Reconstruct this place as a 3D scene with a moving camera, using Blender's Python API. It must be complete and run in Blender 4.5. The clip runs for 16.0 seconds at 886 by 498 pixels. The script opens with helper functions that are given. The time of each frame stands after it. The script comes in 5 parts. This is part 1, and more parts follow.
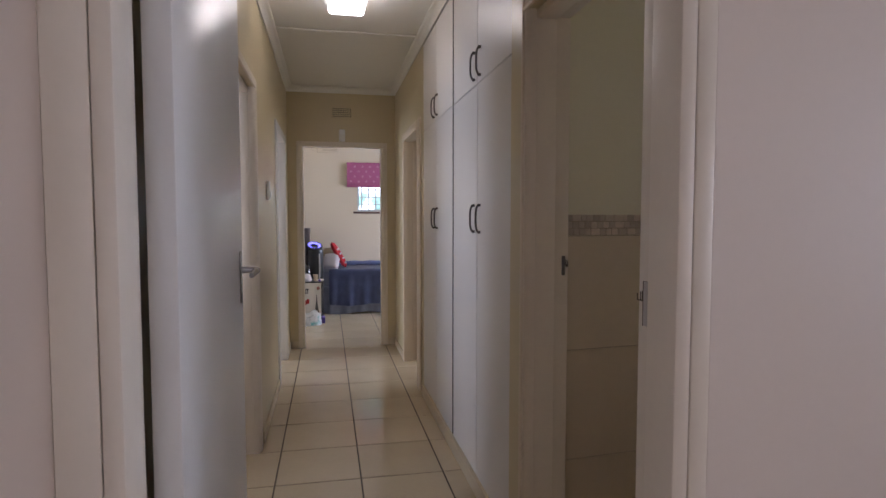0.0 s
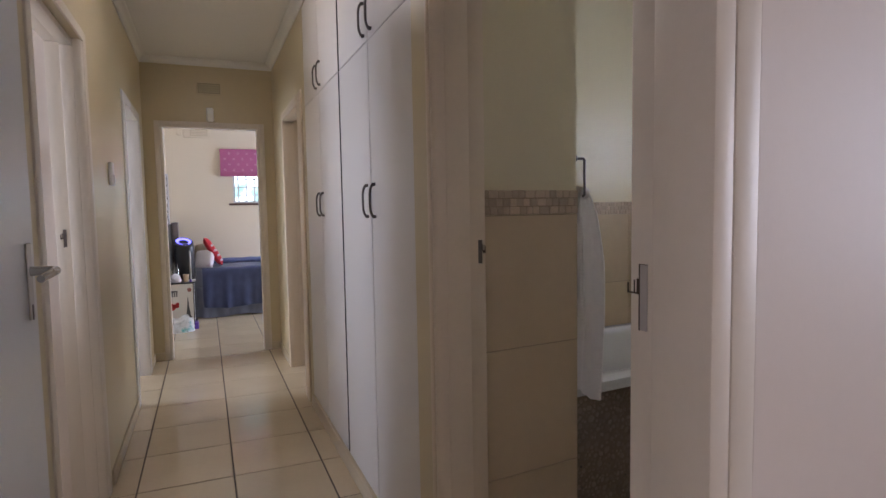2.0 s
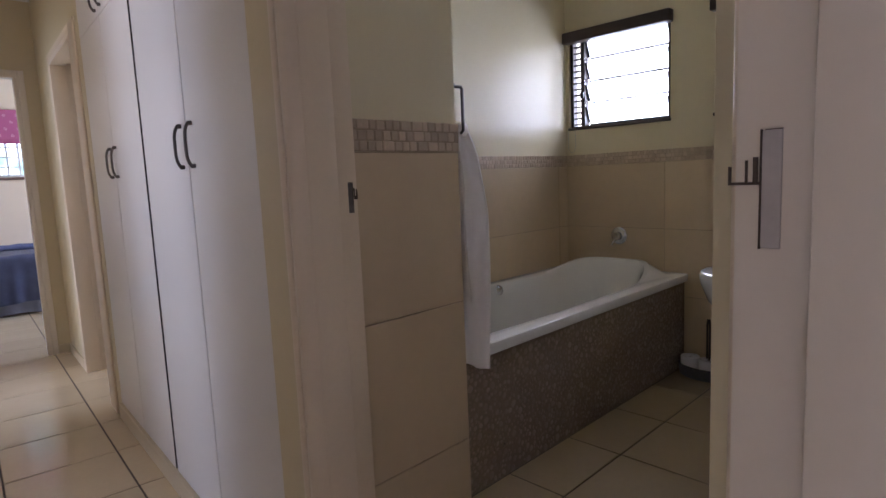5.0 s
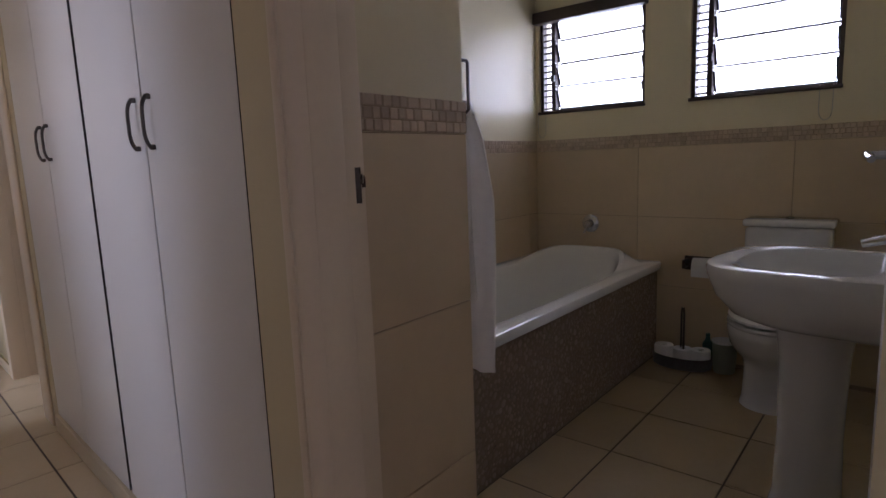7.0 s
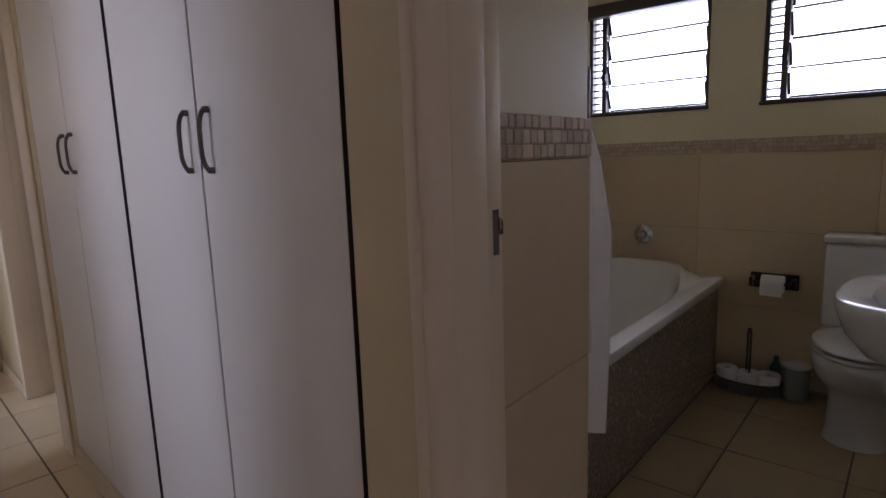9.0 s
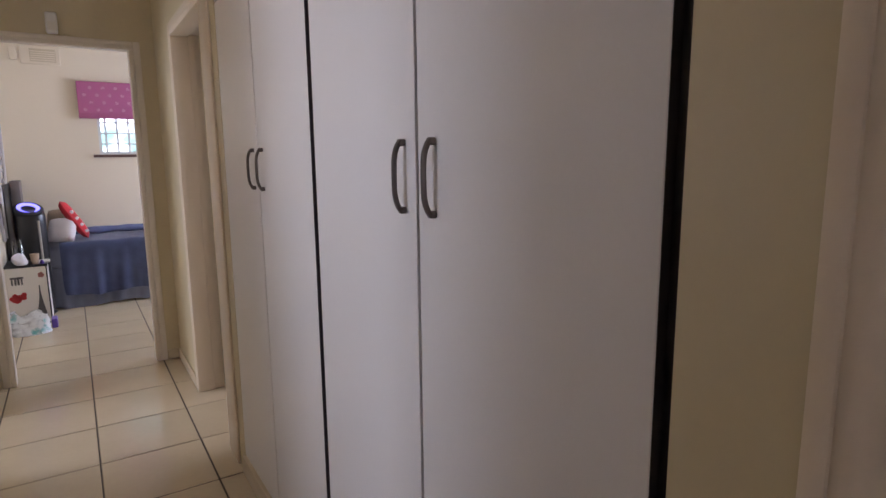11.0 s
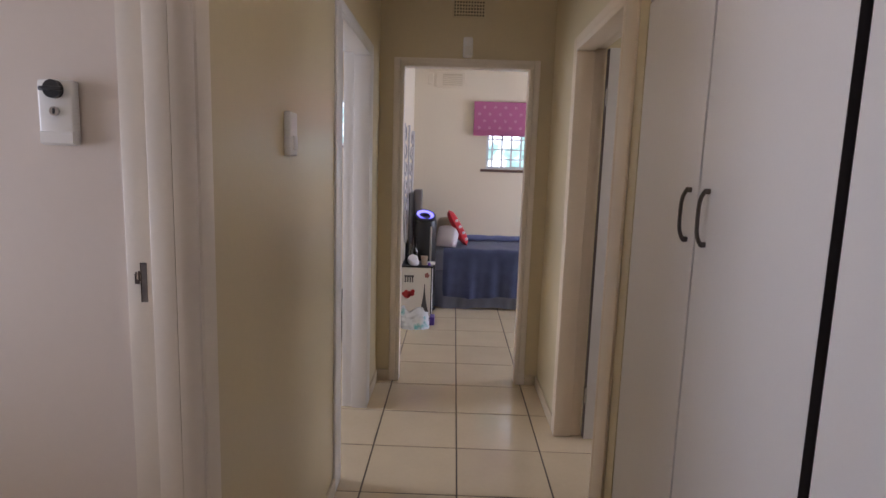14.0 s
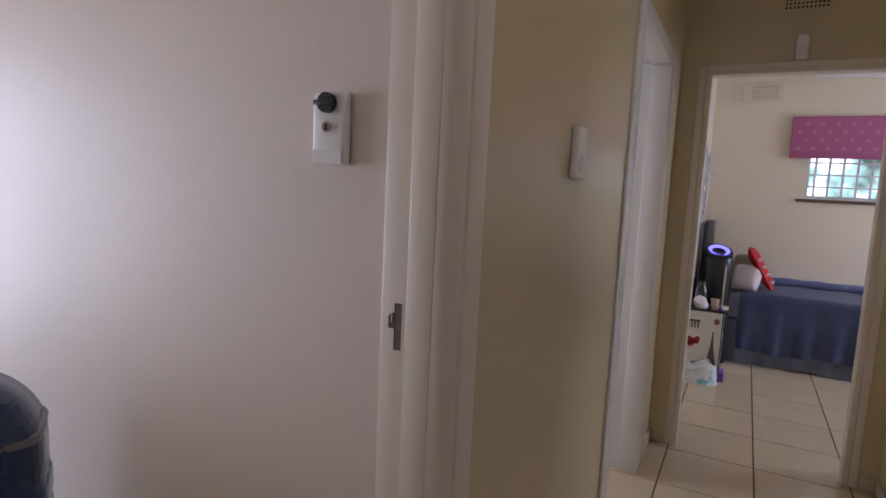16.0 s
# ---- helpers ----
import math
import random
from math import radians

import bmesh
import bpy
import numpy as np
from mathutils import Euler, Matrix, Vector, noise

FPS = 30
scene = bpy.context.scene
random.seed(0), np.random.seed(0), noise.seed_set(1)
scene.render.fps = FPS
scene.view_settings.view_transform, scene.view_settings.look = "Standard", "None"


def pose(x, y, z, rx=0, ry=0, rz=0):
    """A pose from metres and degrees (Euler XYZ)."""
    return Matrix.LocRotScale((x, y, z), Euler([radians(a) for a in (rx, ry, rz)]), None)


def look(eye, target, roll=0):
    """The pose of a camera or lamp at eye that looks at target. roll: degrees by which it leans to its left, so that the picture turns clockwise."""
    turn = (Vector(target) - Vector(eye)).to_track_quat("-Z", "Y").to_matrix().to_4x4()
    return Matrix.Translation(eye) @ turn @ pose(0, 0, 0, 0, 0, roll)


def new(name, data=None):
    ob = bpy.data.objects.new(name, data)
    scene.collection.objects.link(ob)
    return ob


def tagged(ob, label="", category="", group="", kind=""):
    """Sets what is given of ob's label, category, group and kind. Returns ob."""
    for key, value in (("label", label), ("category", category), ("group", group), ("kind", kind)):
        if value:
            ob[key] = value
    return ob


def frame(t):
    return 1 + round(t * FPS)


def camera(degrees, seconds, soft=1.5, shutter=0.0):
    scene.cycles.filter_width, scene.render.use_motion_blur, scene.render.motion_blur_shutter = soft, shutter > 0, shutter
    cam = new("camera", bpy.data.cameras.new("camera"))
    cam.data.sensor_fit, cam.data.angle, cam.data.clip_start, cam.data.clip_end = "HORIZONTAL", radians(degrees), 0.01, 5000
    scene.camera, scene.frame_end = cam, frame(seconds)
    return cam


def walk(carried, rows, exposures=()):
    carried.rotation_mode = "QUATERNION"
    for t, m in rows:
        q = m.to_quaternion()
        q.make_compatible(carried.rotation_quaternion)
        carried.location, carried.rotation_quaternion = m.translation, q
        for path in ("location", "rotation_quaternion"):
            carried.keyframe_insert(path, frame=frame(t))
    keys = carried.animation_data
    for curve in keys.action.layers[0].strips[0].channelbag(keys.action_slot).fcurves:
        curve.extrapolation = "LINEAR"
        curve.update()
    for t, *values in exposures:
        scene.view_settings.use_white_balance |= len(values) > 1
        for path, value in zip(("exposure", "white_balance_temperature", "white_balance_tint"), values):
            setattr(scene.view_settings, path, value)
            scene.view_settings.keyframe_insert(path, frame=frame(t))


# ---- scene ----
cam = camera(75.5, 16.0)
PATH = [
    (0, (-0.154, -2.871, 1.329), (0.241, -0.913, 1.217), 0.0),
    (0.5, (-0.149, -2.776, 1.315), (0.326, -0.837, 1.191), -0.2),
    (1, (-0.124, -2.666, 1.306), (0.433, -0.749, 1.175), -0.4),
    (1.5, (-0.091, -2.568, 1.296), (0.557, -0.681, 1.162), -0.7),
    (2, (-0.078, -2.48, 1.284), (0.685, -0.636, 1.144), -1.0),
    (2.5, (-0.076, -2.409, 1.262), (0.784, -0.61, 1.105), -1.3),
    (3, (-0.06, -2.324, 1.237), (0.897, -0.576, 1.058), -1.6),
    (3.5, (-0.036, -2.246, 1.224), (0.996, -0.545, 1.025), -1.8),
    (4, (-0.027, -2.171, 1.208), (1.08, -0.519, 0.993), -2.0),
    (4.5, (-0.02, -2.125, 1.198), (1.178, -0.54, 0.966), -2.3),
    (5, (-0.015, -2.095, 1.19), (1.262, -0.575, 0.946), -2.5),
    (5.2, (-0.014, -2.079, 1.184), (1.293, -0.585, 0.936), -2.6),
    (7.3, (-0.018, -1.801, 1.202), (1.405, -0.43, 0.893), -2.3),
    (7.5, (-0.012, -1.763, 1.211), (1.413, -0.395, 0.897), -2.4),
    (8, (0.003, -1.685, 1.228), (1.432, -0.322, 0.913), -2.2),
    (8.2, (0.006, -1.66, 1.234), (1.434, -0.296, 0.918), -2.2),
    (10.3, (-0.013, -1.266, 1.325), (1.231, 0.266, 1.0), -1.1),
    (10.5, (-0.001, -1.247, 1.326), (1.19, 0.327, 1.006), -1.0),
    (11, (0.014, -1.157, 1.358), (1.081, 0.504, 1.037), -0.6),
    (11.5, (0.032, -1.062, 1.384), (0.951, 0.685, 1.064), -0.2),
    (12, (0.045, -0.988, 1.394), (0.781, 0.845, 1.078), 0.3),
    (12.5, (0.041, -0.923, 1.403), (0.616, 0.967, 1.09), 0.8),
    (13, (0.022, -0.84, 1.412), (0.414, 1.096, 1.1), 1.0),
    (13.5, (-0.018, -0.718, 1.418), (0.17, 1.25, 1.113), 1.5),
    (14, (-0.057, -0.626, 1.421), (-0.088, 1.353, 1.136), 1.8),
    (14.5, (-0.081, -0.575, 1.422), (-0.328, 1.391, 1.154), 2.0),
    (15, (-0.108, -0.51, 1.42), (-0.579, 1.417, 1.167), 2.1),
    (15.5, (-0.14, -0.416, 1.427), (-0.84, 1.441, 1.176), 2.6),
    (16, (-0.168, -0.328, 1.421), (-1.088, 1.432, 1.183), 2.7),
]
EXPO = [(0.0, 0.22, 5720, 22), (0.5, 0.36, 5730, 22), (1.5, 0.47, 5730, 22), (2.5, 0.47, 5700, 23), (3.5, 0.67, 5640, 24), (4.5, 0.65, 5560, 26), (5.2, 0.57, 5550, 26), (7.4, 0.06, 5600, 29), (8.2, 0.06, 5600, 29),
        (10.4, 0.32, 5730, 26), (11.0, 0.45, 5820, 25), (11.5, 0.39, 5840, 25), (12.5, 0.23, 6020, 24), (13.2, 0.18, 6040, 25), (14.0, 0.16, 5920, 26), (15.0, 0.12, 5860, 27), (16.0, -0.16, 5850, 27)]
walk(cam, [(t, look(eye, aim, lean)) for t, eye, aim, lean in PATH], exposures=EXPO)

# ---------------------------------------------------------------- world and large lights
world = bpy.data.worlds.new("sky")
scene.world = world
world.use_nodes = True
wn = world.node_tree
wbg = wn.nodes["Background"]
sky = wn.nodes.new("ShaderNodeTexSky")
sky.sky_type = "NISHITA"
sky.sun_disc = False
sky.sun_elevation, sky.sun_rotation = radians(50), radians(200)
wn.links.new(sky.outputs[0], wbg.inputs[0])
wbg.inputs[1].default_value = 0.12
sun = bpy.data.lights.new("sun", "SUN")
sun.energy, sun.angle, sun.color = 1.2, radians(12), (1.0, 0.95, 0.88)
new("sun", sun).matrix_world = look((0, 0, 20), (-6, 9, 0))


def area_light(name, place, target, w, h, watts, colour):
    """An area lamp, for sky light through a window's opening and for added fill."""
    data = bpy.data.lights.new(name, "AREA")
    data.shape, data.size, data.size_y, data.energy, data.color = "RECTANGLE", w, h, watts, colour
    new(name, data).matrix_world = look(place, target)


SKYC = (0.86, 0.93, 1.0)
area_light("bath_window_light_a", (3.55, 0.05, 1.66), (1.5, -0.12, 1.80), 1.0, 0.6, 8.4, SKYC)
area_light("bath_window_light_b", (3.62, -0.90, 1.66), (1.5, -1.20, 1.80), 1.0, 0.6, 8.8, SKYC)
# added fill for the bedroom from an unseen side opening
area_light("bedroom_side_fill", (3.05, 4.6, 1.5), (0.0, 4.3, 0.8), 1.2, 1.1, 42, (0.74, 0.85, 1.0))
area_light("study_window_light", (-3.55, -0.34, 1.25), (-0.6, 0.02, 1.1), 1.4, 1.3, 41, SKYC)
area_light("left_bedroom_light", (-3.55, 2.3, 1.5), (-0.6, 2.2, 0.9), 1.4, 1.2, 48, SKYC)
area_light("side_room_light", (2.55, 2.2, 1.5), (0.6, 2.1, 1.0), 0.8, 1.1, 5, SKYC)
area_light("lounge_window_light", (3.35, -2.80, 1.45), (0.0, -2.5, 1.1), 1.3, 1.3, 9.5, (0.93, 0.92, 1.0))
# added fill from behind the doorway; the south wall has no window
area_light("lounge_back_fill", (-0.9, -5.2, 1.5), (0.3, -1.0, 1.0), 1.2, 1.1, 13, (0.93, 0.93, 1.0))

# ---------------------------------------------------------------- materials
MATS = {}


def mat(name, col, rough=0.5, metal=0.0, var=0.06, scale=6.0, fine=120.0, bump=0.02, coat=0.0, spots=None, island=0.0, sub=0.0):
    """A painted or solid surface: colour drifts at a large and a small scale, gloss drifts with it, fine relief."""
    if name in MATS:
        return MATS[name]
    m = bpy.data.materials.new(name)
    m.use_nodes = True
    nt = m.node_tree
    N, L = nt.nodes.new, nt.links.new
    b = nt.nodes["Principled BSDF"]
    tc = N("ShaderNodeTexCoord")
    n1, n2 = N("ShaderNodeTexNoise"), N("ShaderNodeTexNoise")
    n1.inputs["Scale"].default_value, n1.inputs["Detail"].default_value = scale, 5
    n2.inputs["Scale"].default_value, n2.inputs["Detail"].default_value = fine, 3
    L(tc.outputs["Object"], n1.inputs["Vector"]), L(tc.outputs["Object"], n2.inputs["Vector"])
    mix = N("ShaderNodeMix")
    mix.data_type = "RGBA"
    mix.inputs[6].default_value = (*[max(0, c * (1 - 2.2 * var)) for c in col], 1)
    mix.inputs[7].default_value = (*[min(1, c * (1 + 1.6 * var)) for c in col], 1)
    avg = N("ShaderNodeMath")
    avg.operation = "MULTIPLY_ADD"
    avg.inputs[1].default_value = 0.7
    L(n1.outputs[0], avg.inputs[0])
    k = N("ShaderNodeMath")
    k.operation = "MULTIPLY"
    k.inputs[1].default_value = 0.3
    L(n2.outputs[0], k.inputs[0]), L(k.outputs[0], avg.inputs[2]), L(avg.outputs[0], mix.inputs[0])
    out = mix.outputs[2]
    if island:
        oi = N("ShaderNodeObjectInfo")
        hsv = N("ShaderNodeHueSaturation")
        mr = N("ShaderNodeMapRange")
        mr.inputs[3].default_value, mr.inputs[4].default_value = 1 - island, 1 + island
        L(oi.outputs["Random"], mr.inputs[0]), L(mr.outputs[0], hsv.inputs["Value"]), L(out, hsv.inputs["Color"])
        out = hsv.outputs[0]
    if spots:
        v = N("ShaderNodeTexNoise")
        v.inputs["Scale"].default_value, v.inputs["Detail"].default_value = spots[1], 4
        L(tc.outputs["Object"], v.inputs["Vector"])
        r = N("ShaderNodeMapRange")
        r.inputs[1].default_value, r.inputs[2].default_value = spots[2], spots[2] + 0.08
        L(v.outputs[0], r.inputs[0])
        m2 = N("ShaderNodeMix")
        m2.data_type = "RGBA"
        L(r.outputs[0], m2.inputs[0]), L(out, m2.inputs[6])
        m2.inputs[7].default_value = (*spots[0], 1)
        out = m2.outputs[2]
    L(out, b.inputs["Base Color"])
    rr = N("ShaderNodeMapRange")
    rr.inputs[3].default_value, rr.inputs[4].default_value = max(0.02, rough - 0.07), min(1, rough + 0.07)
    L(n1.outputs[0], rr.inputs[0]), L(rr.outputs[0], b.inputs["Roughness"])
    b.inputs["Metallic"].default_value = metal
    b.inputs["Coat Weight"].default_value = coat
    b.inputs["Coat Roughness"].default_value = 0.12
    if sub:
        b.inputs["Sheen Weight"].default_value = sub
    if bump:
        bp = N("ShaderNodeBump")
        bp.inputs["Strength"].default_value, bp.inputs["Distance"].default_value = min(1.0, bump * 6), 0.003
        L(n2.outputs[0], bp.inputs["Height"]), L(bp.outputs[0], b.inputs["Normal"])
    MATS[name] = m
    return m


def glow(name, col, strength):
    m = bpy.data.materials.new(name)
    m.use_nodes = True
    nt = m.node_tree
    e = nt.nodes.new("ShaderNodeEmission")
    e.inputs[0].default_value, e.inputs[1].default_value = (*col, 1), strength
    nt.links.new(e.outputs[0], nt.nodes["Material Output"].inputs[0])
    return m


def glass(name, col=(1, 1, 1), rough=0.0):
    m = bpy.data.materials.new(name)
    m.use_nodes = True
    b = m.node_tree.nodes["Principled BSDF"]
    b.inputs["Base Color"].default_value = (*col, 1)
    b.inputs["Transmission Weight"].default_value, b.inputs["Roughness"].default_value, b.inputs["IOR"].default_value = 1.0, rough, 1.45
    return m


CREAM = mat("cream_satin_wall_paint", (0.625, 0.525, 0.32), 0.335, var=0.035, scale=1.3, fine=55, bump=0.012)
PALE = mat("pale_satin_wall_paint", (0.74, 0.65, 0.57), 0.49, var=0.03, scale=1.1, fine=60, bump=0.012)
BEDWALL = mat("bedroom_cream_paint", (0.78, 0.68, 0.53), 0.5, var=0.03, scale=1.2, fine=60, bump=0.01)
BATHWALL = mat("bathroom_pale_green_paint", (0.73, 0.645, 0.435), 0.325, var=0.03, scale=1.2, fine=60, bump=0.01)
CEIL = mat("white_ceiling_paint", (0.80, 0.78, 0.72), 0.7, var=0.025, scale=0.9, fine=40, bump=0.01)
FRAME = mat("white_enamel_paint", (0.75, 0.67, 0.56), 0.38, var=0.04, scale=3.0, fine=70, bump=0.012)
FRAMEC = mat("cream_enamel_paint", (0.74, 0.62, 0.46), 0.36, var=0.05, scale=3.0, fine=70, bump=0.012)
DOORP = mat("white_door_enamel", (0.75, 0.73, 0.70), 0.3, var=0.03, scale=1.5, fine=80, bump=0.012)
MELA = mat("off_white_melamine", (0.745, 0.712, 0.68), 0.33, var=0.025, scale=1.6, fine=160, bump=0.006)
# edging colour, kept very dark so that it also serves as shade in cupboard gaps
DARKEDGE = mat("dark_edging_and_gap_shade", (0.040, 0.031, 0.030), 0.8, var=0.1, scale=8, bump=0.01)
SKIRT = mat("cream_skirting_paint", (0.62, 0.52, 0.36), 0.4, var=0.07, scale=5, bump=0.02)
TILE = mat("glazed_cream_floor_tile", (0.585, 0.475, 0.315), 0.16, var=0.06, scale=3.5, fine=35, bump=0.006, island=0.05)
# ochre bathroom tile, its colour also darkened for the dim light on that floor
BTILE = mat("glazed_ochre_tile_dimmed", (0.43, 0.33, 0.20), 0.18, var=0.07, scale=3.5, fine=35, bump=0.006, island=0.05)
GROUT = mat("brown_floor_grout", (0.095, 0.070, 0.050), 0.85, var=0.2, scale=20, bump=0.05)
WTILE = mat("beige_stone_wall_tile", (0.60, 0.47, 0.305), 0.32, var=0.07, scale=4.0, fine=26, bump=0.008, island=0.05)
WGROUT = mat("beige_wall_grout", (0.37, 0.29, 0.20), 0.85, var=0.1, scale=20, bump=0.03)
MOS = mat("tumbled_stone_mosaic", (0.55, 0.425, 0.305), 0.5, var=0.16, scale=24, fine=120, bump=0.04, island=0.24)
PEBBLE = mat("brown_pebble_mosaic", (0.35, 0.265, 0.195), 0.4, var=0.16, scale=14, fine=60, bump=0.02, island=0.22, spots=((0.10, 0.078, 0.065), 26.0, 0.66))
BRONZE = mat("dark_bronze_handle", (0.14, 0.12, 0.11), 0.32, metal=0.9, var=0.1, scale=15, bump=0.01)
CHROME = mat("polished_chrome", (0.50, 0.50, 0.51), 0.10, metal=1.0, var=0.02, scale=20, bump=0.0)
STEEL = mat("brushed_steel", (0.55, 0.53, 0.50), 0.3, metal=1.0, var=0.06, scale=40, bump=0.01)
BLACK = mat("black_plastic", (0.015, 0.015, 0.017), 0.35, var=0.1, scale=10, bump=0.01)
RUST = mat("bare_dark_metal", (0.10, 0.072, 0.055), 0.6, metal=0.5, var=0.3, scale=60, bump=0.05)
CERAM = mat("white_vitreous_china", (0.70, 0.695, 0.685), 0.09, var=0.015, scale=4, bump=0.0, coat=0.5)
ACRYL = mat("white_bath_acrylic", (0.78, 0.76, 0.71), 0.16, var=0.02, scale=4, bump=0.0, coat=0.3)
WPLAST = mat("white_switch_plastic", (0.82, 0.81, 0.78), 0.3, var=0.02, scale=10, bump=0.0)
TOWEL = mat("white_towel_cotton", (0.82, 0.77, 0.72), 0.95, var=0.08, scale=40, fine=500, bump=0.12, sub=0.4)
nt = TOWEL.node_tree
tl, mx = nt.nodes.new("ShaderNodeBsdfTranslucent"), nt.nodes.new("ShaderNodeMixShader")
tl.inputs[0].default_value, mx.inputs[0].default_value = (0.84, 0.80, 0.75, 1), 0.55
nt.links.new(nt.nodes["Principled BSDF"].outputs[0], mx.inputs[1])
nt.links.new(tl.outputs[0], mx.inputs[2])
nt.links.new(mx.outputs[0], nt.nodes["Material Output"].inputs[0])
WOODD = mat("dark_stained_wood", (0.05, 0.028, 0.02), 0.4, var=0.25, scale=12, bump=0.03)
PAPER = mat("white_tissue_paper", (0.82, 0.81, 0.79), 0.95, var=0.03, scale=30, bump=0.04)
BLUEBLANKET = mat("slate_blue_fleece", (0.128, 0.153, 0.285), 0.9, var=0.24, scale=9, fine=300, bump=0.08, sub=0.3)
VALANCE = mat("grey_blue_valance_fabric", (0.29, 0.31, 0.40), 0.9, var=0.12, scale=6, fine=200, bump=0.05, sub=0.3)
PINK = mat("pink_blind_fabric", (0.45, 0.12, 0.255), 0.85, var=0.06, scale=12, fine=300, bump=0.04, sub=0.2)
PINKDOT = mat("pale_pink_flower_print", (0.62, 0.33, 0.47), 0.85, var=0.05, scale=30, bump=0.02)
GLASS = glass("clear_window_glass")
BARWHITE = mat("white_painted_steel_bar", (0.75, 0.76, 0.76), 0.4, var=0.05, scale=20, bump=0.01)
WINFRAME = mat("dark_brown_window_frame", (0.055, 0.035, 0.03), 0.4, var=0.15, scale=12, bump=0.02)

# ---------------------------------------------------------------- mesh helpers
ONE = Matrix.Identity(4)


def box(bm, x0, x1, y0, y1, z0, z1, r=0.0, seg=1, m=ONE):
    """A box between two corners, its edges rounded by r."""
    c = Vector(((x0 + x1) / 2, (y0 + y1) / 2, (z0 + z1) / 2))
    ret = bmesh.ops.create_cube(bm, size=1.0, matrix=m @ Matrix.Translation(c) @ Matrix.Diagonal((abs(x1 - x0), abs(y1 - y0), abs(z1 - z0), 1)))
    if r:
        edges = list({e for v in ret["verts"] for e in v.link_edges})
        bmesh.ops.bevel(bm, geom=edges, offset=r, segments=seg, affect="EDGES", profile=0.5)
    return bm


def tube(bm, pts, r, n=10, m=ONE, flat=1.0):
    """A round bar along a line of points; r is one radius or one for each point."""
    pts = [m @ Vector(p) for p in pts]
    rings = []
    a = None
    for i, p in enumerate(pts):
        d = (pts[min(i + 1, len(pts) - 1)] - pts[max(i - 1, 0)]).normalized()
        if a is None:
            a = d.cross(Vector((0, 0, 1)) if abs(d.z) < 0.7 else Vector((1, 0, 0))).normalized()
        a = (a - d * a.dot(d)).normalized()
        b = d.cross(a).normalized()
        rr = r[i] if isinstance(r, (list, tuple)) else r
        rings.append([bm.verts.new(p + a * rr * math.cos(2 * math.pi * k / n) * flat + b * rr * math.sin(2 * math.pi * k / n)) for k in range(n)])
    for q, s in zip(rings, rings[1:]):
        for k in range(n):
            bm.faces.new((q[k], q[(k + 1) % n], s[(k + 1) % n], s[k]))
    bm.faces.new(rings[0][::-1])
    bm.faces.new(rings[-1])
    return bm


def lathe(bm, profile, place, n=28, sx=1.0, sy=1.0, m=ONE):
    """A turned shape: profile is (radius, height) from bottom to top, about a vertical line at place."""
    rings = []
    for rr, z in profile:
        rings.append([bm.verts.new(m @ (Vector(place) + Vector((rr * sx * math.cos(2 * math.pi * k / n), rr * sy * math.sin(2 * math.pi * k / n), z)))) for k in range(n)])
    for q, s in zip(rings, rings[1:]):
        for k in range(n):
            bm.faces.new((q[k], q[(k + 1) % n], s[(k + 1) % n], s[k]))
    bm.faces.new(rings[0][::-1])
    bm.faces.new(rings[-1])
    return bm


def mesh_of(name, bm, material, smooth=False):
    bmesh.ops.recalc_face_normals(bm, faces=bm.faces)
    me = bpy.data.meshes.new(name)
    bm.to_mesh(me)
    bm.free()
    me.materials.append(material)
    if smooth:
        for p in me.polygons:
            p.use_smooth = True
        me.set_sharp_from_angle(angle=radians(38))
    return me


def part(name, bm, material, parent, label="", smooth=False):
    ob = new(name, mesh_of(name, bm, material, smooth))
    ob.parent = parent
    return tagged(ob, label)


def thing(name, label, category, group="", kind="", at=(0, 0, 0), turn=0.0):
    ob = new(name)
    ob.empty_display_size = 0.1
    ob.matrix_basis = pose(*at, 0, 0, turn)
    return tagged(ob, label, category, group, kind)


def solid(name, bm, material, label="", category="", kind="", smooth=False, group=""):
    return tagged(new(name, mesh_of(name, bm, material, smooth)), label, category, group, kind)


def B():
    return bmesh.new()


# ---------------------------------------------------------------- setting: walls, ceilings
H = 2.62
T = 0.125
# corridor
XL, XR, YE, YN, YF = -0.54, 0.535, 3.035, -2.05, -1.923


def wall_run(name, axis, face0, face1, a0, a1, openings, material, label, z1=H):
    """A wall along an axis between two faces, with openings (start, end, bottom, top) cut through."""
    bm = B()

    def put(p, q, z0, zt):
        if q - p > 1e-4 and zt - z0 > 1e-4:
            if axis == "y":
                box(bm, face0, face1, p, q, z0, zt)
            else:
                box(bm, p, q, face0, face1, z0, zt)
    at = a0
    for o0, o1, z0, zt in sorted(openings):
        put(at, o0, 0, z1)
        put(o0, o1, 0, z0)
        put(o0, o1, zt, z1)
        at = o1
    put(at, a1, 0, z1)
    return solid(name, bm, material, label, "wall", "structure")


XB, YB = -0.52, 5.78
LD1, LD2 = (-0.385, 0.445), (1.765, 2.595)
RD2, BD = (1.49, 2.33), (-0.415, 0.415)
BTH = (-1.888, -0.96)
XN, YW = 0.5215, -0.808
DW = (-0.452, 0.420)
DH = 2.035
wall_run("wall_left", "y", XL - T, XL, YF, YE, [(*LD1, 0, DH), (*LD2, 0, DH)], CREAM, "cream satin painted plaster wall of the corridor")
wall_run("wall_end", "x", YE, YE + T, -0.665, 3.2, [(*BD, 0, DH + 0.024)], CREAM, "cream painted end wall with an air vent above the door")
wall_run("wall_right_far", "y", XR, XR + T, 1.268, YE, [(*RD2, 0, DH)], CREAM, "cream painted wall beside the built-in cupboards")
